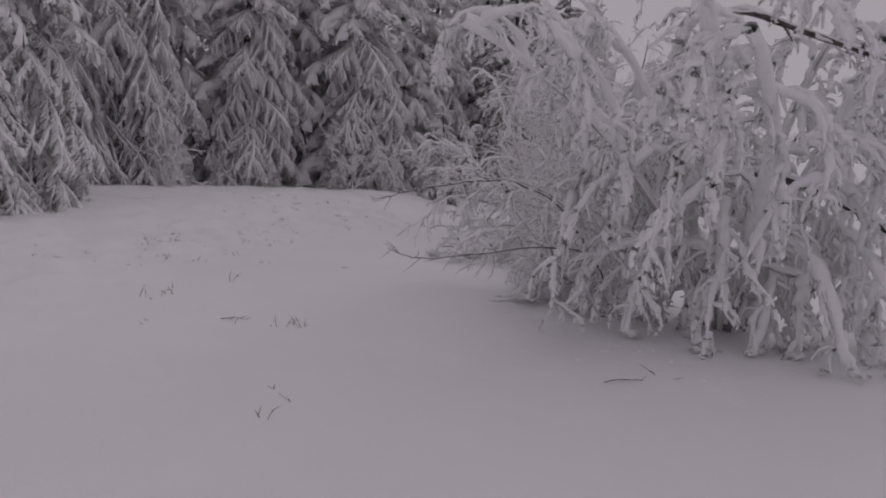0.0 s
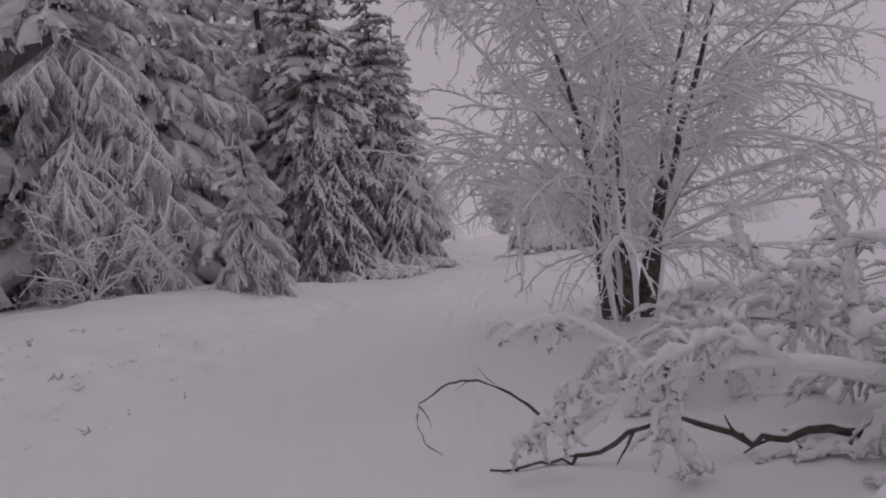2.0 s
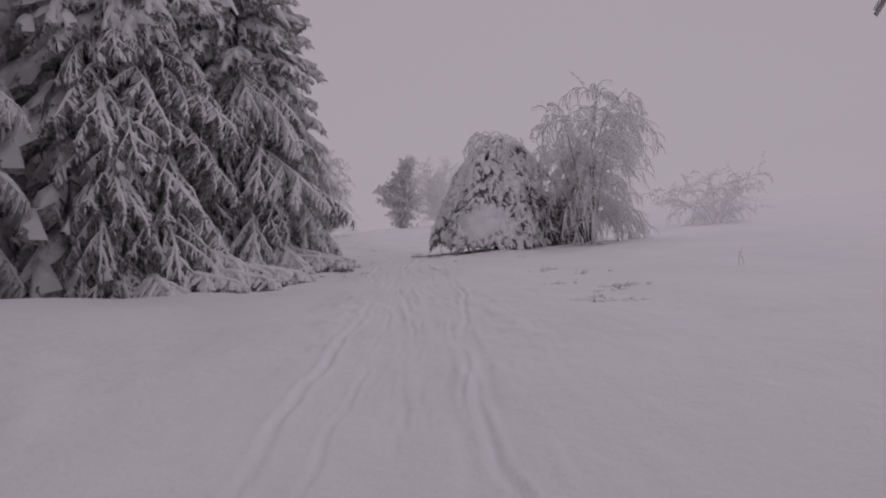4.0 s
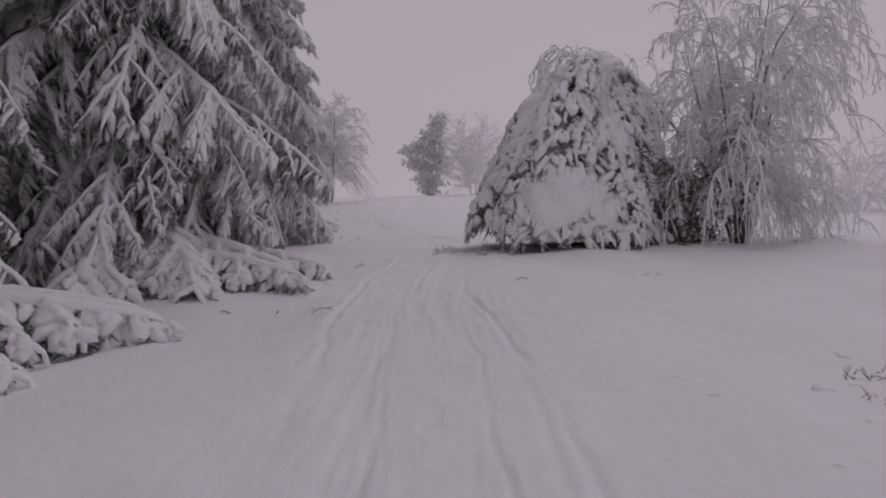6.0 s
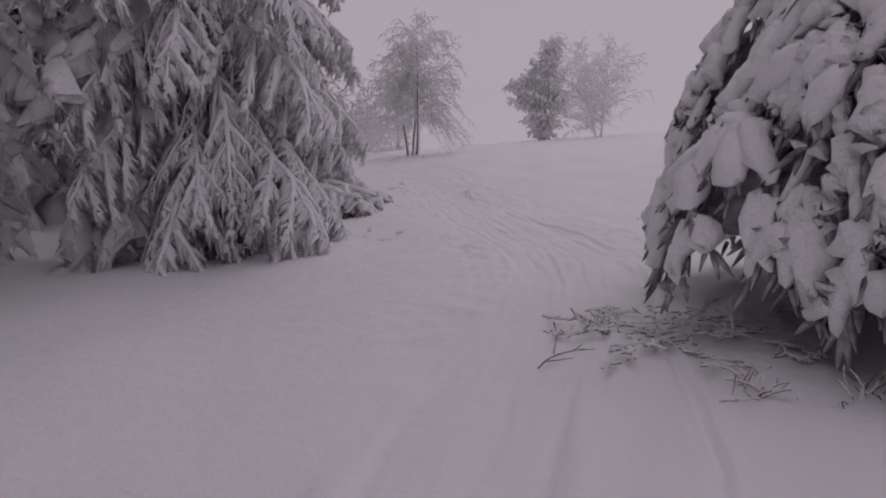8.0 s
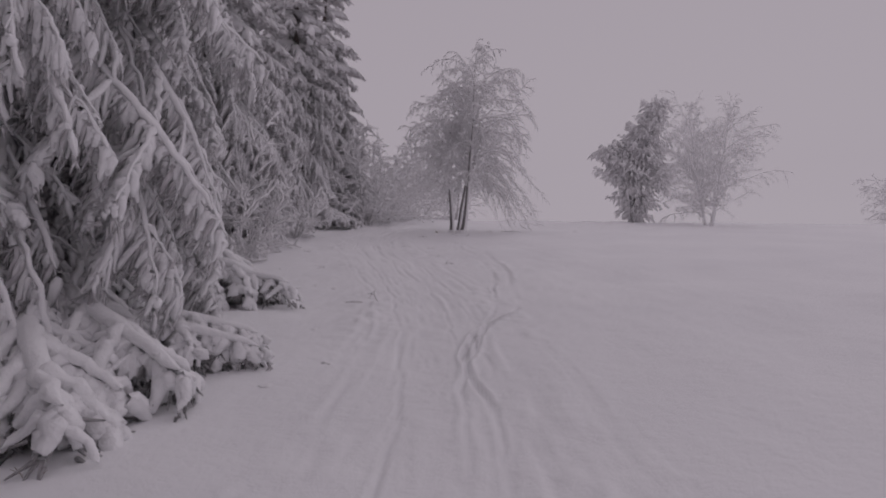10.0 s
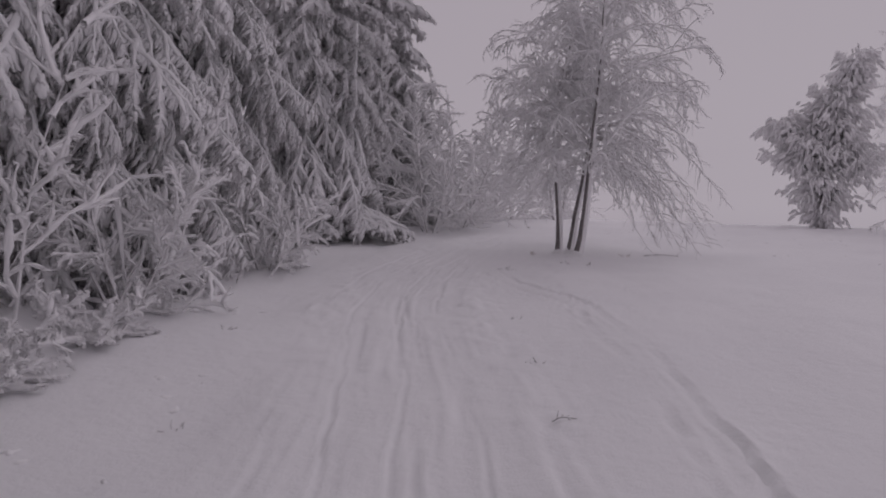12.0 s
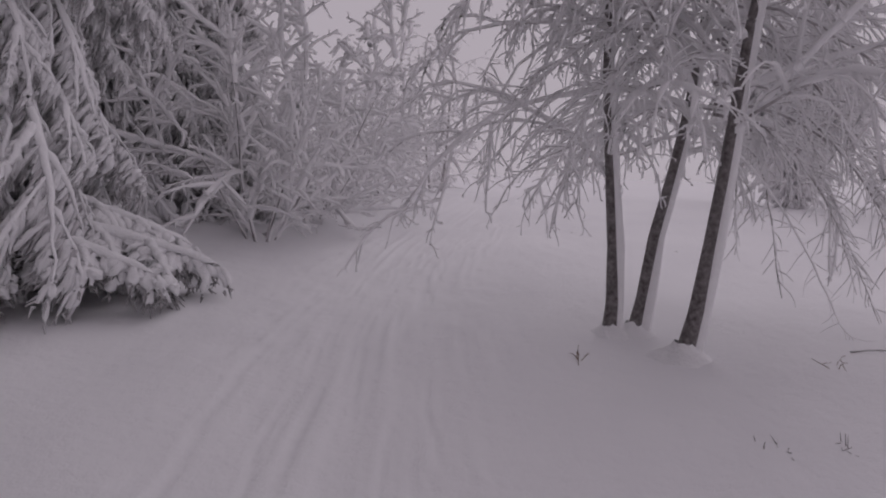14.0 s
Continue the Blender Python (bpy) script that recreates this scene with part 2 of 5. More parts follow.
def build_ground():
    side = np.r_[np.arange(0, 1.4, 0.028), np.arange(1.4, 3.0, 0.07), np.arange(3.0, 6, 0.11), grown(6, 1600, 0.14, 1.14)]
    us = np.r_[-side[:0:-1], side]
    ss = np.r_[-grown(6, 1600, 0.3, 1.2)[::-1], np.arange(-5.9, LENGTH - 4, 0.105), grown(LENGTH - 4, 1700, 0.25, 1.16)]
    cx, cy = smooth_line(TRAIL_S, TRAIL_X, ss), smooth_line(TRAIL_S, TRAIL_Y, ss)
    tx, ty = np.gradient(cx, ss), np.gradient(cy, ss)
    ln = np.hypot(tx, ty)
    nx, ny = ty / ln, -tx / ln
    fixed = np.array([nx.mean() * 0 + math.cos(radians(16)), -math.sin(radians(16))])
    near = np.clip(us, -6, 6)
    far = us - near
    X = cx[:, None] + nx[:, None] * near + fixed[0] * far
    Y = cy[:, None] + ny[:, None] * near + fixed[1] * far
    S, U = np.broadcast_to(ss[:, None], X.shape), np.broadcast_to(us, X.shape)
    # beyond the strip, heights follow the true nearest stretch of the trail
    sx, ux = S.copy(), U.copy()
    out = np.abs(U) > 6.0
    sx[out], ux[out] = trail_of(X[out], Y[out])
    Z = land(sx.ravel(), ux.ravel(), X.ravel(), Y.ravel())
    verts = np.stack([X.ravel(), Y.ravel(), Z], 1)
    n, m = X.shape
    i = (np.arange(n - 1)[:, None] * m + np.arange(m - 1)).ravel()
    faces = np.stack([i, i + 1, i + m + 1, i + m], 1)
    ob = mesh_object("ground", verts, faces, snow_ground)
    return tagged(ob, "wide snow-covered meadow with a trodden trail", "snow ground", kind="structure")


ground = build_ground()

# ---- growing things ----
def unit(v):
    return v / np.maximum(np.linalg.norm(v, axis=-1, keepdims=True), 1e-9)


def tubes(P, R, sides, flat=1.0):
    """Tubes along the lines P (m, n, 3) with radii R (m, n): vertices and quads."""
    m, n = P.shape[:2]
    T = unit(np.gradient(P, axis=1))
    A = np.cross(T, np.where(np.abs(T[..., 2:]) > 0.9, np.array([1.0, 0.2, 0]), np.array([0, 0, 1.0])))
    A = unit(A)
    B = np.cross(A, T)
    ang = np.linspace(0, 2 * np.pi, sides, endpoint=False) + 0.4
    V = P[:, :, None] + R[:, :, None, None] * (np.cos(ang)[:, None] * A[:, :, None] + flat * np.sin(ang)[:, None] * B[:, :, None])
    base = (np.arange(m)[:, None, None] * n + np.arange(n - 1)[:, None]) * sides
    k = np.arange(sides)
    k2 = (k + 1) % sides
    F = np.stack([base + k, base + k2, base + sides + k2, base + sides + k], -1)
    return V.reshape(-1, 3), F.reshape(-1, 4)


class Heap:
    """Collects vertices and faces of one mesh."""
    def __init__(self):
        self.v, self.f, self.n = [], [], 0

    def add(self, V, F):
        self.v.append(V)
        self.f += (F + self.n).tolist()
        self.n += len(V)
        return self

    def tube(self, P, R, sides, flat=1.0):
        return self.add(*tubes(np.asarray(P, float), np.asarray(R, float), sides, flat))

    def object(self, name, mat, parent=None, label=""):
        return mesh_object(name, np.concatenate(self.v), self.f, mat, parent, label)

    def mesh(self, name, mat):
        me = bpy.data.meshes.new(name)
        me.from_pydata(np.concatenate(self.v).tolist(), [], self.f)
        me.materials.append(mat)
        me.polygons.foreach_set("use_smooth", [True] * len(me.polygons))
        me.update()
        return me


def lumpy(rng, m, n, r, taper=0.35, rough=0.3):
    """Radii of m snow rolls with n rings, thick in the middle, closed at both ends."""
    t = np.linspace(0, 1, n)
    shape = np.minimum(1, 0.35 + 3 * t) * (1 - (1 - taper) * t)
    shape[0], shape[-1] = 0.15, 0.08
    return r[:, None] * shape * (1 + rough * rng.uniform(-1, 1, (m, n)))


def lumps(heap, rng, P, R, k, sides):
    """Snow heaped along the lines P in uneven lumps."""
    m, n = R.shape
    N = (n - 1) * k + 1
    at, x = np.arange(n), np.linspace(0, n - 1, N)
    i = np.minimum(x.astype(int), n - 2)
    f = (x - i)
    Q = P[:, i] * (1 - f)[:, None] + P[:, i + 1] * f[:, None]
    S = R[:, i] * (1 - f) + R[:, i + 1] * f
    S = S * rng.uniform(0.68, 1.32, S.shape)
    S[:, 0] *= 0.4
    S[:, -1] *= 0.25
    Q = Q + rng.normal(size=Q.shape) * (0.16 * S)[..., None]
    heap.tube(Q, S, sides, 0.8)


def drape(white, dark, rng, line, H, W, load, rows, holes, blade):
    """A bough hung with twigs on both hands: a ridge of snow, coated fingers side by side, and the needles behind them."""
    n = len(line)
    t = np.linspace(0, 1, n)
    env = np.minimum(1, 0.45 + 2.6 * t) * (1.02 - t) ** 0.55
    T = unit(np.gradient(line, axis=0))
    N = unit(np.cross(T, np.array([0, 0, 1.0])))
    gap = np.linalg.norm(line[-1] - line[0]) / n
    q = np.linspace(0, 1, rows + 1)
    half = []
    for side in (-1.0, 1.0):
        slow = np.interp(np.arange(n), np.arange(0, n + 4, 4), rng.uniform(0.6, 1.25, len(np.arange(0, n + 4, 4))))
        comb = np.where(np.arange(n) % 2, 1.0, rng.uniform(0.45, 0.95, n))
        h = H * env * slow * comb * rng.uniform(0.75, 1.15, n)
        out = (W * env * slow)[:, None] * (1 - (1 - q) ** 2) * rng.uniform(0.8, 1.2, (n, 1))
        out = out + (np.where(np.arange(n) % 2, 0.45, -0.45) * gap)[:, None] * q ** 0.7
        fall = h[:, None] * q ** 1.35
        G = line[:, None] + N[:, None] * (side * out)[..., None] + T[:, None] * (0.3 * fall)[..., None] - np.array([0, 0, 1.0]) * fall[..., None]
        half.append((side, G, h))
    noise = rng.normal(size=(n, 2 * rows + 1, 3)) * min(0.016, gap * 0.16)
    full = np.concatenate([half[0][1][:, :0:-1], half[1][1]], 1)
    ridge = np.exp(-(np.abs(np.arange(-rows, rows + 1)) / rows * 2.2) ** 2)
    heaps = np.interp(np.arange(n), np.arange(0, n + 3, 3), rng.uniform(0.25, 1.5, len(np.arange(0, n + 3, 3))))[:, None]
    lift = 0.045 * load * ridge * heaps * rng.uniform(0.88, 1.12, (n, 1)) * np.minimum(1, env * 1.6)[:, None]
    skin = full + noise
    skin[..., 2] += lift + 0.012
    skin[:, [0, -1]] += (full[:, [1, -2]] - full[:, [0, -1]]) * 0.18
    k = 2 * rows + 1
    i, j = np.meshgrid(np.arange(n - 1), np.arange(k - 1), indexing="ij")
    F = np.stack([i * k + j, (i + 1) * k + j, (i + 1) * k + j + 1, i * k + j + 1], -1)
    deep = np.abs(np.arange(k - 1) + 0.5 - rows) / rows
    keep = rng.uniform(size=F.shape[:2]) > holes * (deep ** 1.5)
    white.add(skin.reshape(-1, 3), F[keep])
    inner = full.copy()
    mid = line[:, None]
    inner[..., :2] = mid[..., :2] + (full[..., :2] - mid[..., :2]) * 0.8
    inner[..., 2] -= 0.03
    dark.add(inner.reshape(-1, 3), F.reshape(-1, 4))
    # needle tips along the hem
    for side, G, h in half:
        R = np.concatenate([G[:, -1], G[:, rows // 2 + 1]])
        m = len(R)
        d = np.stack([rng.uniform(-0.3, 0.7, m), rng.uniform(-0.6, 0.6, m) + 0.4 * side, rng.uniform(-1.3, -0.3, m)], 1)
        e = unit(np.cross(d, rng.normal(size=(m, 3))))
        ll = rng.uniform(0.5, 1.3, m)[:, None] * blade
        V = np.stack([R + e * blade * 0.22, R - e * blade * 0.22, R + unit(d) * ll], 1).reshape(-1, 3)
        dark.add(V, np.arange(len(V)).reshape(-1, 3))
    return half


def fingers(white, rng, half, share, r, sides):
    """Rimed twigs that hang below the hem."""
    for side, G, h in half:
        pick = np.flatnonzero(rng.uniform(size=len(G)) < share)
        if len(pick):
            a = G[pick, -2]
            b = G[pick, -1] - np.array([0, 0, 1.0]) * (rng.uniform(0.1, 0.5, len(pick)) * h[pick])[:, None]
            P = np.stack([a, (a + b) / 2 + rng.normal(size=a.shape) * 0.012, b], 1)
            white.tube(P, np.array([0.5, 1.0, 0.35]) * rng.uniform(0.7, 1.4, (len(pick), 1)) * r, sides)


def bough_parts(seed, length=2.2, fine=1, load=1.0, droop=0.28, wide=1.0, holes=0.5):
    """One spruce bough along +x: needles (Heap) and its load of snow (Heap). fine: 1 middle, 0 far."""
    rng = np.random.default_rng(seed)
    dark, white = Heap(), Heap()
    L = length
    n0 = (8, 20)[fine]
    rows, blade = (2, 3)[fine], (0.16, 0.12)[fine]

    def line_of(root, turn, dip, ln, n, sag, curl):
        t = np.linspace(0, 1, n)
        kinks = np.interp(t, np.linspace(0, 1, 6), np.r_[0, rng.uniform(-1, 1, 5)]) * 0.05 * ln
        away = ln * t * (1 - 0.12 * t)
        P = np.stack([away * math.cos(turn) - kinks * math.sin(turn), away * math.sin(turn) + kinks * math.cos(turn) + curl * ln * t ** 2, ln * (dip * t - sag * t ** 2 + 0.08 * t ** 4)], 1)
        return root + P

    axis = line_of(np.zeros(3), 0.0, 0.05, L, n0, droop, rng.uniform(-0.08, 0.08))
    if fine:
        stem = axis[::2] - np.array([0, 0, 0.03])
        dark.tube(stem[None], np.linspace(0.028, 0.008, len(stem))[None], 4)
    r = 0.024 * (1.6, 1.25)[fine]
    hang, fan = (0.15, 0.165)[fine] * L * wide, (0.055, 0.05)[fine] * L * wide
    half = drape(white, dark, rng, axis, hang, fan, load, rows, holes, blade)
    fingers(white, rng, half, (0.3, 0.95)[fine], r, 3)
    # side boughs, each with a hem of its own
    for k in range((4, 6)[fine]):
        side = 1.0 if k % 2 else -1.0
        f = 0.08 + 0.78 * (k + rng.uniform(0.1, 0.9)) / (4, 6)[fine]
        root = np.array([np.interp(f, np.linspace(0, 1, n0), axis[:, c]) for c in range(3)])
        ln = L * wide * (0.40 - 0.24 * f) * rng.uniform(0.75, 1.2)
        n1 = max(4, int(ln * (3.2, 6.0)[fine]))
        sub = line_of(root, side * rng.uniform(0.45, 0.95), rng.uniform(-0.25, 0.0), ln, n1, droop * rng.uniform(0.9, 1.8), -side * 0.12)
        half = drape(white, dark, rng, sub, hang * rng.uniform(0.55, 0.9), fan * 0.7, load * 0.9, max(2, rows - 1), holes, blade)
        fingers(white, rng, half, (0.0, 0.8)[fine], r, 3)
    return dark, white


def bough_kinds(length, fine, kinds, wide=1.0, holes=0.5):
    """Boughs of several loads and droops, brought to a common length of 2.2."""
    out = []
    for seed, load, droop in kinds:
        pair = bough_parts(seed, length, fine, load, droop, wide, holes)
        for heap in pair:
            heap.v = [v * (2.2 / length) for v in heap.v]
        out.append(pair)
    return out


COARSE = bough_kinds(3.2, 1, ((11, 1.2, 0.30), (12, 1.3, 0.40), (13, 1.1, 0.26), (14, 1.2, 0.46)), 1.15, 0.42)
ROUGH = bough_kinds(2.6, 0, ((15, 1.4, 0.26), (16, 1.5, 0.36), (17, 1.3, 0.42)), 1.5, 0.12)


def laden_bough(seed, length=3.6, droop=0.10, fat=1.0, hang=0.35, bare=0.0, spread=1.0):
    """A bough under thick snow: a long back of smooth snow, fingers of snow over the twigs that hang on both sides, dark needles under them.
    fat: thickness of the snow; hang: how steeply the twigs hang; bare: share of twigs without snow."""
    rng = np.random.default_rng(seed)
    dark, white = Heap(), Heap()
    up, t = np.array([0, 0, 1.0]), np.linspace(0, 1, 24)
    lines = [(np.stack([length * t * (1 - 0.3 * droop * t), 0.12 * length * np.sin(t * 2.2 + rng.uniform(0, 6)) * t, length * (0.05 * t - droop * t ** 2)], 1), 1.0)]
    for k in range(10):
        f, side = 0.10 + 0.083 * k, 1 if k % 2 else -1
        root = lines[0][0][int(f * 23)]
        ln = spread * length * (0.36 - 0.24 * f) * rng.uniform(0.7, 1.25)
        turn = side * rng.uniform(0.45, 1.0)
        q = np.linspace(0, 1, 11)
        lines.append((root + np.stack([ln * q * math.cos(turn), ln * q * math.sin(turn), -ln * ((0.10 + droop) * q + rng.uniform(0.1, 0.3) * (1 + 2 * droop) * q ** 2)], 1), 0.7))
    for line, size in lines:
        n = len(line)
        fade = np.linspace(1, 0.45, n)
        patch = np.interp(np.arange(n), np.arange(0, n + 3, 3), rng.uniform(0.35 if bare else 0.75, 1.35, len(np.arange(0, n + 3, 3))))
        R = 0.105 * max(fat, 0.72) * size * fade * patch
        R[0], R[-1] = 0.01, 0.01
        white.tube((line + up * 0.05 * fat + rng.normal(size=line.shape) * 0.012)[None], R[None], 8, 0.8)
        dark.tube((line - up * 0.03)[None], np.linspace(0.03, 0.008, n)[None] * size, 4)
        T = unit(np.gradient(line, axis=0))
        N = unit(np.cross(T, up))
        for side in (-1.0, 1.0):
            for again in range(2):
                ln = rng.uniform(0.12, 0.36, n) * rng.uniform(0.7, 1.2, n) * (0.6 + 0.4 * size) * (0.5 + 0.5 * fade)
                start = line + T * (rng.uniform(-0.6, 0.6, n) * np.linalg.norm(line[1] - line[0]))[:, None] - up * rng.uniform(0, 0.05, (n, 1))
                way = unit(N * side * rng.uniform(0.2, 0.95, (n, 1)) + T * rng.uniform(-0.35, 0.75, (n, 1)) - up * (rng.uniform(0.1, 0.6, (n, 1)) + 1.6 * max(0.0, hang - 0.35)))
                q = np.array([0, 0.3, 0.62, 0.92, 1.0])[:, None]
                P = start[:, None] + way[:, None] * (ln[:, None, None] * q) - up * (hang * ln[:, None, None] * q ** 2) + rng.normal(size=(n, 5, 3)) * 0.012
                r = fat * rng.uniform(0.038, 0.09, (n, 1)) * np.array([0.7, 1.0, 0.98, 0.72, 0.1]) * rng.uniform(0.7, 1.3, (n, 5))
                snowy = rng.uniform(size=n) >= bare
                white.tube(P[snowy] + up * 0.02, r[snowy], 5, 0.75)
                if not snowy.all():
                    dark.tube(P[~snowy], np.array([[0.03, 0.034, 0.03, 0.024, 0.006]]).repeat((~snowy).sum(), 0), 4)
                for w in (2, 3, 4):
                    root = P[:, w] - up * 0.035 * fat
                    tip = root + unit(way + rng.normal(size=(n, 3)) * 0.5 - up * 0.5) * rng.uniform(0.06, 0.16, (n, 1))
                    dark.tube(np.stack([root, tip], 1), np.array([[0.018, 0.005]]).repeat(n, 0), 3)
    return dark, white


def laden_kinds(kinds, scale=1.0):
    out = []
    for args in kinds:
        pair = laden_bough(*args)
        for heap in pair:
            heap.v = [v * scale for v in heap.v]
        out.append(pair)
    return out


BLANKET_MESH = [(d.mesh("bough", needle), w.mesh("bough_snow", snow_pack)) for d, w in laden_kinds(((36,), (37,), (38,), (39,)))]
FINE_MESH = [(d.mesh("bough", needle), w.mesh("bough_snow", snow_pack)) for d, w in laden_kinds(((1, 4.2, 0.26, 0.60, 0.6, 0.55), (2, 4.2, 0.34, 0.68, 0.7, 0.48), (3, 4.2, 0.22, 0.56, 0.6, 0.62),
             (4, 4.2, 0.40, 0.62, 0.8, 0.55), (5, 4.2, 0.30, 0.72, 0.6, 0.42)), 2.2 / 4.2)]
FROSTED_MESH = [(d.mesh("bough", needle_frosted), w.mesh("bough_snow", snow_pack)) for d, w in laden_kinds(((31, 4.4, 0.26, 0.72, 0.7, 0.12, 1.1), (32, 4.4, 0.34, 0.82, 0.8, 0.08, 1.1), (33, 4.4, 0.42, 0.70, 0.8, 0.14, 1.1),
                (34, 4.4, 0.30, 0.85, 0.6, 0.08, 1.1), (35, 4.4, 0.38, 0.66, 0.9, 0.18, 1.1)), 2.2 / 4.4)]
# boughs whose needle colour holds fog haze besides the rime
RIME_HAZE_MESH = [(d.mesh("bough", needle_rime_haze), w.mesh("bough_snow", snow_pack)) for d, w in laden_kinds(((41, 4.4, 0.28, 0.50, 0.8, 0.3, 1.2), (42, 4.4, 0.36, 0.55, 0.9, 0.25, 1.2), (43, 4.4, 0.44, 0.48, 0.9, 0.35, 1.2),
              (44, 4.4, 0.32, 0.58, 0.7, 0.25, 1.2)), 2.2 / 4.4)]


def pile(heap, src, m):
    """Add the mesh in src to heap, moved by the matrix m."""
    V, M = np.concatenate(src.v), np.array(m)
    heap.v.append(V @ M[:3, :3].T + M[:3, 3])
    heap.f += [[i + heap.n for i in f] for f in src.f]
    heap.n += len(V)


def bough_places(rng, height, reach, low=0.35, step=0.42, count=7, power=0.8, wild=9, dip=27):
    """Where the boughs of a spruce sit: height, turn, pitch and scale of each."""
    z, out = low, []
    while z < height - 0.25:
        g = 1 - z / height
        ln = 0.35 + reach * g ** power
        k = max(4, int(round(count * (0.55 + 0.45 * g))))
        first = rng.uniform(0, 6.28)
        for j in range(k):
            turn = first + j * 6.283 / k + rng.uniform(-0.25, 0.25)
            pitch = -dip * g + 22 * (1 - g) ** 2 + rng.uniform(-wild, wild)
            out.append((z + rng.uniform(-0.15, 0.15), turn, pitch, ln * rng.uniform(0.78, 1.12) / 2.2))
        z += step * (0.9 + 0.9 * (1 - g))
    return out


def trunk_heap(rng, height, radius, bend=0.0, n=12, sides=10, flare=1.35):
    t = np.linspace(0, 1, n)
    P = np.stack([bend * t ** 2 + 0.02 * height * np.sin(t * 5 + rng.uniform(0, 6)) * t, 0.015 * height * np.sin(t * 4 + rng.uniform(0, 6)) * t, -0.3 + (height + 0.3) * t], 1)
    R = radius * (1 - 0.93 * t) * (1 + (flare - 1) * np.exp(-t * 14))
    return Heap().tube(P[None], R[None], sides), P


def empty(name, x, y, dz=0.0):
    ob = new(name)
    ob.location = (x, y, ground_z(x, y) + dz)
    return ob


def spruce(x, y, height, reach, seed, label, name="spruce_tree", low=0.35, fine_to=6.5, step=0.42, count=7, meshes=None, mat=None, group="spruces beside the trail", skirt=(), dip=36):
    """A spruce that stands beside the trail: trunk and boughs as parts, each bough with its snow; treetop and far side joined."""
    rng = np.random.default_rng(seed)
    meshes, mat = meshes or FINE_MESH, mat or needle
    tree = empty(name, x, y)
    trunk_heap(rng, height, 0.011 * height + 0.06)[0].object("trunk", bark, tree)
    s, u = trail_of(x, y)
    near = np.array([np.interp(s[0], _f, FX) - x, np.interp(s[0], _f, FY) - 2.0 - y])
    near = near / np.linalg.norm(near)
    dark, white = Heap(), Heap()
    for z, turn, pitch, sc in bough_places(rng, height, reach, low, step, count, dip=dip):
        m = pose(0, 0, z) @ Matrix.Rotation(turn, 4, "Z") @ Matrix.Rotation(radians(-pitch), 4, "Y") @ Matrix.Rotation(rng.uniform(-0.25, 0.25), 4, "X") @ Matrix.Scale(sc, 4)
        k = rng.integers(100)
        if z <= fine_to and near[0] * math.cos(turn) + near[1] * math.sin(turn) > -0.35:
            dm, wm = meshes[k % len(meshes)]
            b = new("bough", dm)
            b.parent, b.matrix_basis = tree, m
            new("snow_load", wm).parent = b
        else:
            facing = near[0] * math.cos(turn) + near[1] * math.sin(turn) > -0.35
            src = COARSE[k % len(COARSE)] if z < 8 and facing else ROUGH[k % len(ROUGH)]
            pile(dark, src[0], m)
            pile(white, src[1], m)
    # the lowest boughs, pressed to the ground under thick snow: turn in degrees, height at the trunk, reach
    for turn, z, ln in skirt:
        dm, wm = BLANKET_MESH[rng.integers(len(BLANKET_MESH))]
        b = new("bough", dm)
        b.parent = tree
        b.matrix_basis = pose(0, 0, z) @ Matrix.Rotation(radians(turn), 4, "Z") @ Matrix.Rotation(math.atan2(z - 0.12, ln) - 0.05, 4, "Y") @ Matrix.Scale(ln / 3.6, 4)
        new("snow_load", wm).parent = b
    if dark.n:
        c = dark.object("crown", mat, tree)
        white.object("snow_load", snow_pack, c)
    return tagged(tree, label, "spruce tree", group)


def far_spruce_meshes(seed, height, reach, mat, kinds, top_kinds=None, low=0.5, step=0.6, count=7, power=0.8, wild=9, dip=33):
    rng = np.random.default_rng(seed)
    dark, white = Heap(), Heap()
    for z, turn, pitch, sc in bough_places(rng, height, reach, low, step, count, power, wild, dip):
        m = pose(0, 0, z) @ Matrix.Rotation(turn, 4, "Z") @ Matrix.Rotation(radians(-pitch), 4, "Y") @ Matrix.Scale(sc, 4)
        use = kinds if z < 9 or top_kinds is None else top_kinds
        src = use[rng.integers(len(use))]
        pile(dark, src[0], m)
        pile(white, src[1], m)
    return trunk_heap(rng, height, 0.011 * height + 0.06)[0].mesh("trunk", bark), dark.mesh("crown", mat), white.mesh("snow_load", snow_pack), height


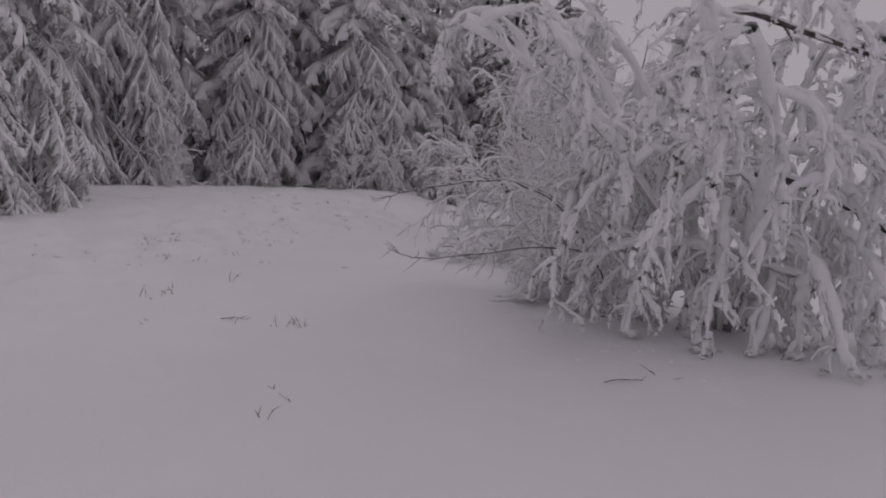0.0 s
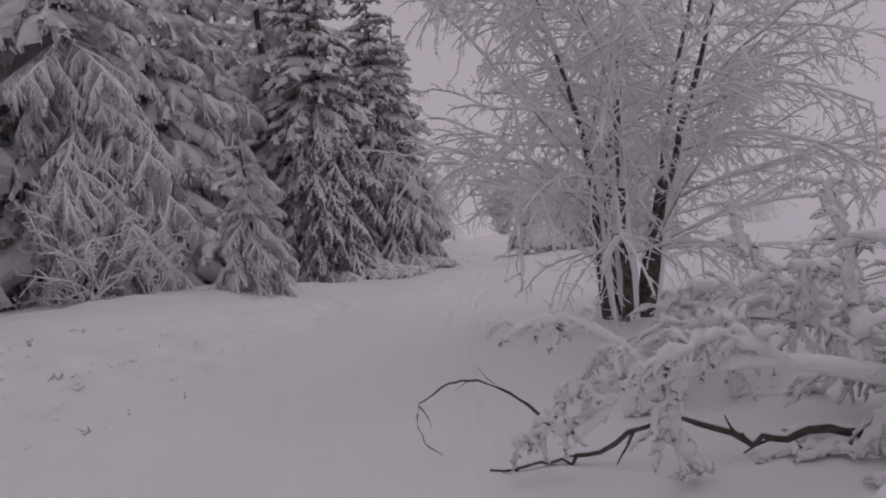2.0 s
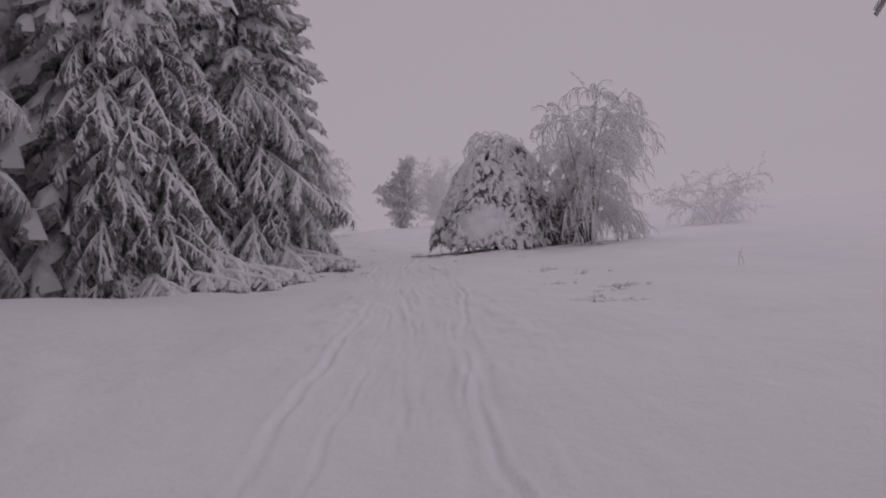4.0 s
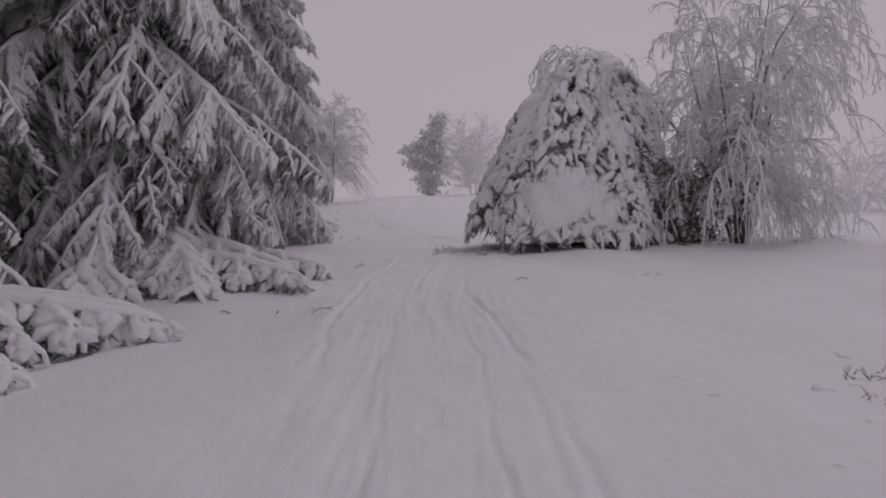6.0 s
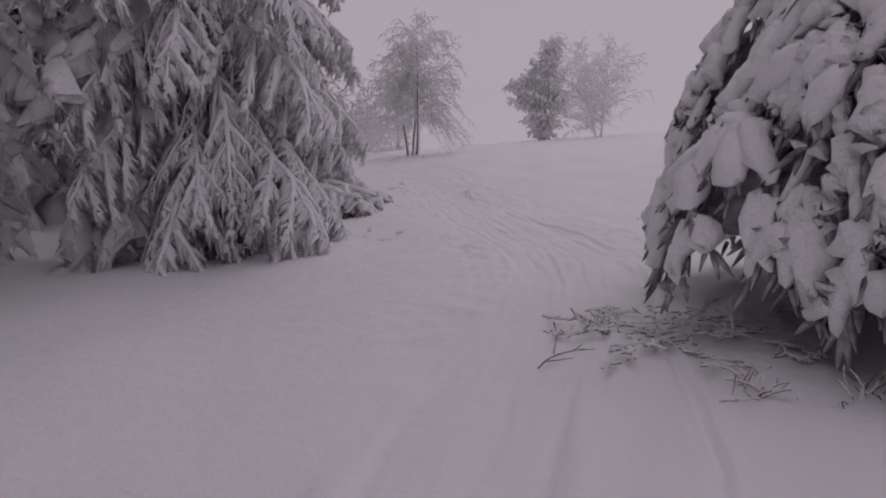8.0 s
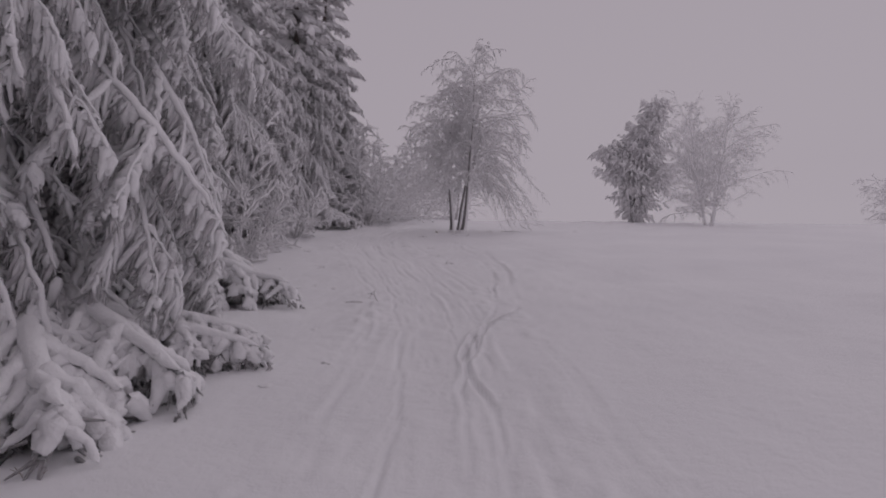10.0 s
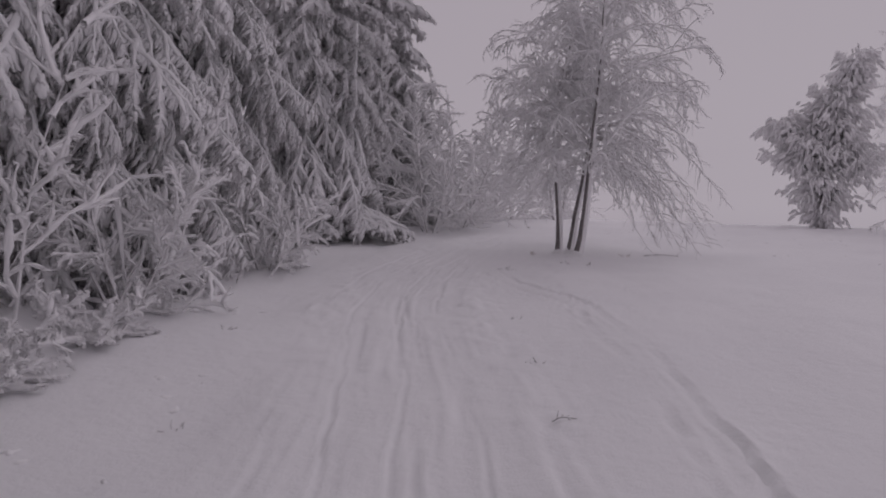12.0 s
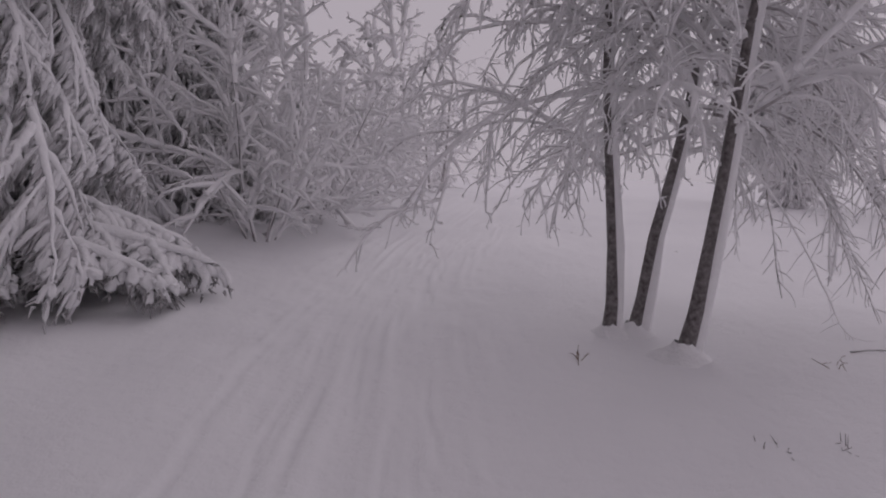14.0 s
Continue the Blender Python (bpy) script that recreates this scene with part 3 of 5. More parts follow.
def ragged_spruce_meshes(seed, height, reach, count):
    """An old open-grown spruce with a ragged crown of two humps: short hanging twigs on all sides, each with snow on its back."""
    rng = np.random.default_rng(seed)
    humps = ((-0.40, 0.42, 0.72, 0.15), (0.25, 0.52, 0.68, 0.16), (0.55, 0.86, 0.40, 0.12), (-0.85, 0.56, 0.45, 0.08), (0.0, 0.22, 0.70, 0.15), (0.15, 0.70, 0.52, 0.12), (0.75, 0.36, 0.45, 0.09), (0.0, 0.08, 0.5, 0.08))
    pick = rng.choice(len(humps), count, p=(0.2, 0.2, 0.12, 0.1, 0.14, 0.12, 0.07, 0.05))
    H = np.array(humps)[pick]
    d = unit(rng.normal(size=(count, 3)))
    r = rng.uniform(0.35, 1.1, (count, 1)) * (1 + 0.4 * np.sin(5 * d[:, :1] + 7 * d[:, 2:]))
    c = np.stack([H[:, 0] * reach, 0 * H[:, 0], H[:, 1] * height], 1)
    root = c + d * r * np.stack([H[:, 2] * reach, H[:, 2] * reach, H[:, 3] * height], 1)
    root[:, 2] = np.clip(root[:, 2], 0.25, height)
    way = unit(d * np.array([1, 1, 0.3]) + rng.normal(size=d.shape) * 0.35 - np.array([0, 0, 0.55]))
    ln = rng.uniform(0.15, 0.45, (count, 1, 1))
    q = np.array([0, 0.4, 0.85, 1.0])[:, None]
    P = root[:, None] + way[:, None] * ln * q - np.array([0, 0, 1.0]) * ln * 0.25 * q ** 2
    dark = Heap().tube(P - np.array([0, 0, 0.03]), np.array([[0.04, 0.048, 0.036, 0.008]]) * rng.uniform(0.7, 1.3, (count, 4)), 4)
    lie = rng.uniform(size=count) < 0.72
    white = Heap().tube(P[lie] + np.array([0, 0, 0.035]), (np.array([[0.034, 0.05, 0.036, 0.006]]) * rng.uniform(0.6, 1.4, (count, 4)))[lie], 4)
    return trunk_heap(rng, height * 0.85, 0.011 * height + 0.06, 0.5)[0].mesh("trunk", bark_frosted), dark.mesh("crown", needle_rime_haze), white.mesh("snow_load", snow_pack), height


def far_spruce(meshes, x, y, scale, turn, label, group="spruces of the forest edge"):
    tree = empty("spruce_tree", x, y)
    tree.rotation_euler[2], tree.scale = turn, (scale,) * 3
    tr, cr, sn, _ = meshes
    for nm, me, par in (("trunk", tr, tree), ("crown", cr, tree)):
        ob = new(nm, me)
        ob.parent = par
    s = new("snow_load", sn)
    s.parent = ob
    return tagged(tree, label, "spruce tree", group)


def grow(rng, roots, dirs, lens, n, sag, wander, lift=0.0):
    """Lines (m, n, 3) that start at roots and bend under their load."""
    m = len(roots)
    P = np.zeros((m, n, 3))
    P[:, 0] = roots
    d = unit(dirs)
    st = (lens / (n - 1))[:, None]
    for i in range(1, n):
        d = unit(d + wander * rng.normal(size=(m, 3)) + np.array([0, 0, lift]) - np.array([0, 0, 1.0]) * (sag * (i / n))[:, None])
        P[:, i] = P[:, i - 1] + d * st
    return P


def sprout(rng, P, per, lo, hi, angle, ratio, lens, n, sag, wander, floor=None):
    """Child lines on the parents P: per of them each, between lo and hi of the parent's length."""
    m, k = P.shape[:2]
    idx = np.repeat(np.arange(m), per)
    f = np.tile(np.linspace(lo, hi, per), m) + rng.uniform(-0.5, 0.5, m * per) * (hi - lo) / per
    f = np.clip(f, 0, 0.999) * (k - 1)
    seg = f.astype(int)
    fr = (f - seg)[:, None]
    root = P[idx, seg] * (1 - fr) + P[idx, seg + 1] * fr
    T = unit(P[idx, seg + 1] - P[idx, seg])
    side = unit(np.cross(T, rng.normal(size=T.shape)))
    a = np.radians(rng.uniform(angle[0], angle[1], len(T)))[:, None]
    d = T * np.cos(a) + side * np.sin(a)
    ln = lens[idx] * ratio * rng.uniform(0.6, 1.2, len(T)) * (1.05 - 0.55 * f / (k - 1))
    C = grow(rng, root, d, ln, n, sag * rng.uniform(0.6, 1.4, len(T)), wander)
    return C, ln, f / (k - 1)


def settle(P, ground):
    """Keep lines above the snow: ends that would dive under bend along it."""
    P[..., 2] = np.maximum(P[..., 2], ground + 0.03 + 0.02 * np.sin(P[..., 0] * 9))
    return P


def leafless(name, x, y, seed, label, category, stems, height, spread, sag=(0.1, 0.25, 0.5, 0.6), per=(9, 7, 6), ratio=(0.5, 0.45, 0.4),
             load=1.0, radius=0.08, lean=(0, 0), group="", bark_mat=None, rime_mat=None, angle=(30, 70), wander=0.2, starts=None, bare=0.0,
             twig=0.005, frost=0.010, lo=0.16, joined=False, plaster=True, snow=None, spurs=0, limb_mat=None):
    """A rimed broadleaf tree or shrub: stems and limbs of bark, each limb with its branches and the rime and snow lying on them."""
    rng = np.random.default_rng(seed)
    bark_mat, rime_mat = bark_mat or bark, rime_mat or rime
    limb_mat = limb_mat or bark_mat
    tree = empty(name, x, y)
    if starts is None:
        ang = rng.uniform(0, 6.28) + np.arange(stems) * 6.283 / stems
        roots = np.stack([np.cos(ang) * radius * 2.2, np.sin(ang) * radius * 2.2, np.full(stems, -0.2)], 1) * (stems > 1) + np.array([0, 0, -0.1])
        dirs = np.stack([np.cos(ang) * spread + lean[0], np.sin(ang) * spread + lean[1], np.ones(stems)], 1)
    else:
        roots = np.array([(a, b, -0.25) for a, b, c, d in starts], float)
        dirs = np.array([(c, d, 1.0) for a, b, c, d in starts], float)
    ns = len(roots)
    ln = height * rng.uniform(0.85, 1.08, ns)
    A = grow(rng, roots, dirs, ln, 12, np.full(ns, sag[0]), 0.05, 0.02)
    A[:, 1:, :2] += 0.12 * radius * rng.normal(size=(ns, 11, 2)) * min(1.0, stems)
    q = np.linspace(0, 1, 12)
    for i in range(ns):
        r = (radius * (1 - 0.88 * q) * (1 + 0.35 * np.exp(-q * 18)))[None] * rng.uniform(0.85, 1.1)
        tr = Heap().tube(A[i:i + 1], r, 9).object("trunk", bark_mat, tree)
        if load > 1.65:
            up0 = np.array([0, 0, 1.0])
            Heap().tube((A[i, 1:] + up0 * (r[0][1:, None] * 0.7 + 0.3 * frost * load))[None], (r[:, 1:] * 0.9 + frost * load) * rng.uniform(0.6, 1.3, (1, 11)), 7, 0.85).object("snow_load", snow_pack, tr)
        if plaster and starts is not None:
            ang = np.linspace(0, 2 * np.pi, 14, endpoint=False)
            rings = [(r0, z0) for r0, z0 in ((0.95, 0.15), (1.5, 0.08), (2.6, 0.03), (4.2, -0.04))]
            V = np.concatenate([np.stack([A[i, 0, 0] + radius * 0.4 + radius * a0 * np.cos(ang) * rng.uniform(0.85, 1.15, 14), A[i, 0, 1] + radius * a0 * np.sin(ang) * rng.uniform(0.85, 1.15, 14), np.full(14, z0) * rng.uniform(0.8, 1.2, 14)], 1) for a0, z0 in rings])
            k14 = np.arange(14)
            F = np.concatenate([np.stack([q0 * 14 + k14, (q0 + 1) * 14 + k14, (q0 + 1) * 14 + (k14 + 1) % 14, q0 * 14 + (k14 + 1) % 14], 1) for q0 in range(3)])
            Heap().add(V, F).object("snow_collar", snow_pack, tr)
        if plaster:
            side = np.array([0.66, -0.42, 0.05]) * r[0][:, None]
            Heap().tube((A[i] + side)[None], r * 0.86 * rng.uniform(0.72, 1.2, (1, 12)), 7).object("wind_blown_rime", rime_mat, tr)
    B, lb, fb = sprout(rng, A, per[0], lo, 0.97, angle, ratio[0], ln, 8, sag[1], wander)
    C, lc, fc = sprout(rng, B, per[1], 0.12, 1.0, (25, 65), ratio[1], lb, 6, sag[2], wander)
    D, ld, fd = sprout(rng, C, per[2], 0.1, 1.0, (25, 75), ratio[2], lc, 4, sag[3], wander)
    for X in (B, C, D):
        settle(X, 0.0)
    E = None
    if spurs:
        E, *_ = sprout(rng, D, spurs, 0.15, 1.0, (30, 80), 0.42, np.maximum(ld, 0.10), 2, 0.3, wander)
        settle(E, 0.0)
    rb, up = radius * 0.24, np.array([0, 0, 1.0])
    wB = rb * (1 - 0.85 * np.linspace(0, 1, 8))[None] * (1.15 - 0.6 * fb)[:, None]
    wC = np.maximum(rb * 0.30 * (1 - 0.8 * np.linspace(0, 1, 6)), twig)[None].repeat(len(C), 0)
    rB = (wB * 0.85 + frost * load) * rng.uniform(0.55, 1.4, wB.shape)
    rB[:, -1] *= 0.3
    rC = frost * load ** 0.8 * rng.uniform(0.5, 1.5, (len(C), 6)) * np.linspace(1.1, 0.6, 6)
    rD = frost * (0.62 * load ** 0.45 if load < 2 else 0.8 * load ** 0.6) * rng.uniform(0.7, 1.3, (len(D), 4)) * np.linspace(1.1, 0.55, 4)
    bareC = rng.uniform(size=len(C)) < bare
    lies = snow or (snow_pack if load > 1.6 else rime_mat)
    for limb in ([np.arange(len(B))] if joined else np.arange(len(B))[:, None]):
        wood, white = Heap(), Heap()
        ci = (limb[:, None] * per[1] + np.arange(per[1])).ravel()
        di = (ci[:, None] * per[2] + np.arange(per[2])).ravel()
        wood.tube(B[limb], wB[limb], 5).tube(C[ci], wC[ci], 3)
        if load > 2:
            lumps(white, rng, B[limb] + up * (rb * 0.45 + 0.35 * frost * load), rB[limb], 3, 6)
        else:
            white.tube(B[limb] + up * (rb * 0.45 + 0.35 * frost * load), rB[limb], 6, 0.85)
        cw = ci[~bareC[ci]]
        if len(cw) and load > 2:
            lumps(white, rng, C[cw] + up * (twig * 0.5 + 0.45 * frost * load), rC[cw], 2, 5)
        elif len(cw):
            white.tube(C[cw] + up * (twig * 0.5 + 0.45 * frost * load), rC[cw], 4, 0.9)
        white.tube(D[di], rD[di], 3)
        if spurs:
            ei = (di[:, None] * spurs + np.arange(spurs)).ravel()
            white.tube(E[ei], np.array([[0.0062, 0.003]]).repeat(len(ei), 0) * frost / 0.01, 3)
        ob = wood.object("crown" if joined else "limb", limb_mat, tree)
        white.object("brushwood" if lies is dead_wood else "snow_load" if load > 1.6 else "hoar_frost", lies, ob)
    return tagged(tree, label, category, group)


def snow_dome(x, y, turn, seed, label):
    """A spruce bent over to one side: a leaning mound of boughs, each with fingers of snow that run down it, and smooth pillows where much has gathered."""
    rng = np.random.default_rng(seed)
    tree = empty("bent_spruce", x, y)
    tree.rotation_euler[2] = turn
    apex, hem = np.array([0.55, 0.1, 4.25]), np.array([2.25, 1.95])

    def skin(a, t):
        """A place on the mound: a turns round it, t runs from the top down to the hem."""
        a, t = np.asarray(a, float), np.asarray(t, float)
        edge = 1 + 0.12 * np.sin(3 * a + 1.0) + 0.09 * np.sin(7 * a + 2.0) - 0.10 * np.cos(a)
        low = 0.16 + 0.50 * np.exp(-((np.cos(a) + 0.9) / 0.5) ** 2)
        q = t ** 0.82
        bulge = 1 + (0.11 * np.sin(a * 4 + t * 5) + 0.06 * np.sin(a * 9 - t * 11)) * t * (1 - t) * 4
        return np.stack([apex[0] * (1 - q) + hem[0] * edge * np.cos(a) * q * bulge, apex[1] * (1 - q) + hem[1] * edge * np.sin(a) * q * bulge,
                         low + (apex[2] - low) * (1 - t ** 1.55)], -1)

    def frame_of(a, t):
        p = skin(a, t)
        down = unit(skin(a, t + 0.02) - p)
        side = unit(skin(a + 0.03, t) - p)
        return p, down, side, unit(np.cross(down, side))

    trunk_heap(rng, 3.7, 0.13, 0.5)[0].object("trunk", bark, tree)
    # the dark needles under the snow
    A, T = np.meshgrid(np.linspace(0, 2 * np.pi, 72, endpoint=False), np.linspace(0.02, 1.0, 30), indexing="ij")
    P, D, S, N = frame_of(A, T)
    core = P - N * (0.13 + 0.09 * rng.uniform(-1, 1, A.shape))[..., None]
    i, j = np.arange(72)[:, None], np.arange(29)
    F = np.stack([i * 30 + j, i * 30 + j + 1, (i + 1) % 72 * 30 + j + 1, (i + 1) % 72 * 30 + j], -1).reshape(-1, 4)
    Heap().add(core.reshape(-1, 3), F).object("crown", needle, tree)
    # boughs in rows, with needle tips in the gaps and snow fingers over them
    for row, (t0, t1, count) in enumerate(((0.03, 0.22, 9), (0.2, 0.42, 14), (0.38, 0.62, 18), (0.58, 0.82, 20), (0.78, 1.0, 22))):
        for k in range(count):
            m = (20, 27, 32, 34, 32)[row]
            a = (k + rng.uniform(-0.75, 0.75, m)) * 6.283 / count
            t = rng.uniform(t0, t1, m)
            p, d, sd, nn = frame_of(a, t)
            ln = rng.uniform(0.10, 0.42, m)[:, None]
            way = unit(d + sd * rng.normal(0, 0.8, (m, 1)) + nn * rng.uniform(0.0, 0.35, (m, 1)))
            fall = np.array([0, 0, -1.0])
            q = np.array([0, 0.2, 0.45, 0.7, 0.93, 1.0])[:, None]
            line = p[:, None] + nn[:, None] * 0.04 + way[:, None] * ln[:, None] * q + fall * (0.28 * ln[:, None] * q ** 2)
            line = line + rng.normal(size=line.shape) * 0.014
            r = rng.uniform(0.035, 0.11, (m, 1)) * np.array([0.4, 0.95, 1.05, 1.0, 0.75, 0.1]) * rng.uniform(0.75, 1.25, (m, 6))
            white = Heap().tube(line, r, 7, 0.75)
            dark = Heap()
            # needle twigs that stick out from under each finger
            for w in range(4):
                root = line[:, 2 + w] - nn * 0.05
                tip = root + unit(way + sd * rng.normal(0, 0.7, (m, 1)) + fall * 0.5 + nn * 0.1) * rng.uniform(0.10, 0.24, (m, 1))
                dark.tube(np.stack([root, (root + tip) / 2, tip], 1), np.array([[0.026, 0.022, 0.006]]).repeat(m, 0), 3)
            b = dark.object("bough", needle, tree)
            white.object("snow_load", snow_pack, b)
    # smooth pillows of snow
    for a0, t0, da, dt, high in ((3.75, 0.46, 0.52, 0.24, 0.34), (4.05, 0.60, 0.40, 0.20, 0.30), (4.55, 0.86, 0.45, 0.14, 0.34), (5.6, 0.16, 1.0, 0.15, 0.34), (3.30, 0.68, 0.32, 0.18, 0.30), (5.3, 0.60, 0.26, 0.16, 0.26), (4.9, 0.34, 0.30, 0.12, 0.25), (5.0, 0.88, 0.3, 0.12, 0.28), (1.4, 0.5, 0.6, 0.25, 0.4)):
        U, V = np.meshgrid(np.linspace(-1, 1, 26), np.linspace(-1, 1, 26), indexing="ij")
        wob = 1.15 + 0.35 * np.sin(U * 4 + a0 * 3) * np.cos(V * 3 + a0) + 0.22 * np.sin(U * 9 + V * 7) + 0.15 * np.sin(U * 15 - V * 4 + a0)
        lift = np.maximum(0, 1 - (U ** 2 + V ** 2) * wob) ** 0.8 * (1 + 0.18 * np.sin(U * 5 + V * 8 + a0) + 0.12 * np.sin(U * 11 - V * 5))
        p, d, sd, nn = frame_of(a0 + da * U, np.clip(t0 + dt * V, 0.01, 1.02))
        Q = p + nn * (high * lift - 0.10)[..., None] + np.array([0, 0, -0.06]) * (lift * (V + 1))[..., None]
        i, j = np.arange(25)[:, None], np.arange(25)
        F = np.stack([i * 26 + j, i * 26 + j + 1, (i + 1) * 26 + j + 1, (i + 1) * 26 + j], -1).reshape(-1, 4)
        Heap().add(Q.reshape(-1, 3), F).object("snow_cap", snow_pack, tree)
    # rimed twigs over the top
    roots = apex + np.array([-0.1, 0, -0.1]) + rng.normal(size=(7, 3)) * np.array([0.35, 0.2, 0.05])
    G = grow(rng, roots, rng.normal(size=(7, 3)) * 0.5 + np.array([0, 0, 1.0]), rng.uniform(0.15, 0.35, 7), 6, np.full(7, 0.2), 0.2)
    Heap().tube(G, np.array([[0.02, 0.018, 0.016, 0.014, 0.012, 0.005]]).repeat(7, 0), 4).object("treetop", rime, tree)
    return tagged(tree, label, "spruce tree")

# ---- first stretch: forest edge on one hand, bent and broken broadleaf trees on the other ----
# distant spruces: their paling in fog is painted into the needles
BACK_A = far_spruce_meshes(23, 22.0, 5.0, needle_rime_haze, ROUGH, None, 0.8, 0.95, 7)
BACK_B = far_spruce_meshes(24, 24.0, 5.4, needle_rime_haze, ROUGH, None, 0.8, 0.95, 7)
RIMED = "tall spruce with hoar-frosted hanging boughs, needles paled for haze"
BACK = "tall snowy spruce standing deeper in the forest"
for k, (x, y, h, r) in enumerate(((-12.0, 28.0, 20, 4.6), (-8.4, 32.6, 18, 4.2), (-3.8, 36.2, 20, 4.6), (0.0, 43.0, 18, 4.2))):
    spruce(x, y, h, r, 36 + k, RIMED, low=0.4, step=0.58, fine_to=8.5, meshes=RIME_HAZE_MESH, mat=needle_rime_haze, group="spruces of the forest edge", dip=38)
for me, x, y, sc, turn in ((BACK_A, -17.0, 22.5, 1.0, 5.0), (BACK_B, -15.5, 35.0, 1.0, 0.8), (BACK_A, -10.5, 41.0, 1.0, 3.0), (BACK_B, -5.5, 45.5, 1.0, 2.5),
                           (BACK_B, -17.0, 12.0, 0.9, 3.7), (BACK_A, 2.0, 52.0, 1.0, 0.5), (BACK_B, 6.8, 57.0, 0.9, 1.9), (BACK_A, -18.0, 44.0, 1.0, 1.2), (BACK_B, -2.0, 60.0, 1.0, 4.4),
                           (BACK_A, -1.8, 40.4, 0.9, 1.5), (BACK_B, 3.4, 47.6, 0.9, 3.3), (BACK_B, -7.4, 37.6, 1.0, 0.9), (BACK_A, 5.8, 52.2, 1.0, 5.5), (BACK_B, -13.0, 31.5, 1.0, 2.0)):
    far_spruce(me, x, y, sc, turn, BACK, "spruces deeper in the forest")
spruce(0.5, 33.4, 4.4, 1.6, 31, "young snow-laden spruce at the forest edge", low=0.12, step=0.26, count=8, group="young spruces", meshes=FROSTED_MESH, mat=needle_frosted)
spruce(-10.9, 18.3, 17, 3.9, 32, "spruce at the forest edge with thick snow on every bough", low=0.3, step=0.46, fine_to=5.5, meshes=FROSTED_MESH, mat=needle_frosted, group="spruces of the forest edge")
for x, y, h, sd in ((-3.6, 33.0, 3.4, 45), (-2.2, 33.6, 2.6, 46), (-9.6, 26.6, 2.4, 47)):
    leafless("rimed_shrub", x, y, sd, "thin leafless shrub in front of the spruces, white with frost", "shrub", 5, h, 0.35, sag=(0.02, 0.06, 0.12, 0.2), per=(8, 6, 4), ratio=(0.5, 0.45, 0.4),
             load=1.4, radius=0.024, group="shrubs at the forest edge", lo=0.1, bark_mat=bark_frosted, frost=0.014, wander=0.12, joined=True)
bent_tree = leafless("broken_tree", 3.75, 9.1, 41, "bent broadleaf tree hanging to the ground under heavy snow", "tree", 9, 5.7, 0.42,
                     sag=(0.20, 0.9, 0.9, 0.7), per=(13, 9, 5), ratio=(0.44, 0.38, 0.36), load=4.4, radius=0.06, frost=0.011, spurs=2, bark_mat=bark_frosted, lo=0.2, angle=(35, 75), snow=snow_pack, lean=(-0.16, -0.40), wander=0.2)
leafless("hanging_bush", 2.5, 10.7, 44, "tangled bush of thin brown frosted twigs beside the trail", "bush", 8, 3.3, 0.6,
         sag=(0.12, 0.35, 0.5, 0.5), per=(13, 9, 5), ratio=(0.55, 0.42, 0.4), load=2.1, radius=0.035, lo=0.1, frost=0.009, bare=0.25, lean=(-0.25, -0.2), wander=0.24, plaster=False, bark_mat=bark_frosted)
leafless("fallen_branches", 3.0, 15.3, 42, "low heap of fallen branches under a thick snow cover", "fallen branches", 11, 3.4, 1.4,
         sag=(0.30, 0.34, 0.5, 0.5), per=(13, 9, 5), ratio=(0.45, 0.42, 0.4), load=3.6, radius=0.04, lo=0.08, wander=0.3, bark_mat=bark_frosted)
leafless("rimed_tree", 4.4, 21.8, 43, "many-stemmed broadleaf tree white with hoar frost", "tree", 5, 6.2, 0.22, lean=(0.08, -0.06),
         sag=(0.02, 0.14, 0.2, 0.3), per=(20, 12, 6), ratio=(0.74, 0.42, 0.36), load=1.4, radius=0.095, lo=0.18, frost=0.0125, angle=(38, 80), spurs=3, wander=0.09, limb_mat=bark_frosted)

# ---- second stretch: two big spruces and the snow dome ----
spruce(4.6, 43.2, 17, 4.0, 51, "dark spruce with thick snow on boughs that reach the ground", step=0.38, dip=42,
       skirt=((-43, 0.7, 3.8), (-24, 0.8, 4.1), (-62, 0.7, 3.6), (-8, 0.8, 3.7), (-80, 0.6, 3.4), (-34, 1.5, 3.6)))
spruce(8.3, 47.2, 16, 4.1, 52, "dark spruce with thick snow on boughs that reach the ground", step=0.36, low=0.25, meshes=FINE_MESH + FROSTED_MESH, dip=40,
       skirt=((-82, 0.7, 3.7), (-62, 0.6, 3.9), (-50, 0.9, 3.6), (-40, 0.6, 3.5), (-98, 0.8, 3.9), (-72, 1.3, 3.4), (-25, 0.7, 3.0)))
snow_dome(17.6, 47.5, radians(-38), 53, "bent spruce buried in a leaning mound of snow")
leafless("dead_thicket", 19.4, 46.3, 56, "dense thicket of bare brown twigs under the bent birch", "thicket", 9, 2.7, 0.6,
         sag=(0.1, 0.2, 0.3, 0.3), per=(14, 10, 5), ratio=(0.5, 0.45, 0.4), load=1.0, radius=0.03, frost=0.007, lo=0.06, angle=(35, 85), bark_mat=dead_wood, snow=dead_wood, plaster=False, wander=0.22)
leafless("dry_undergrowth", 15.35, 48.3, 57, "low dry undergrowth with little snow at the bent spruce", "undergrowth", 9, 1.0, 1.8,
         sag=(0.3, 0.2, 0.3, 0.3), per=(9, 6, 4), ratio=(0.4, 0.45, 0.4), load=1.0, radius=0.012, frost=0.007, lo=0.06, bark_mat=dead_wood, plaster=False, limb_mat=dead_wood)
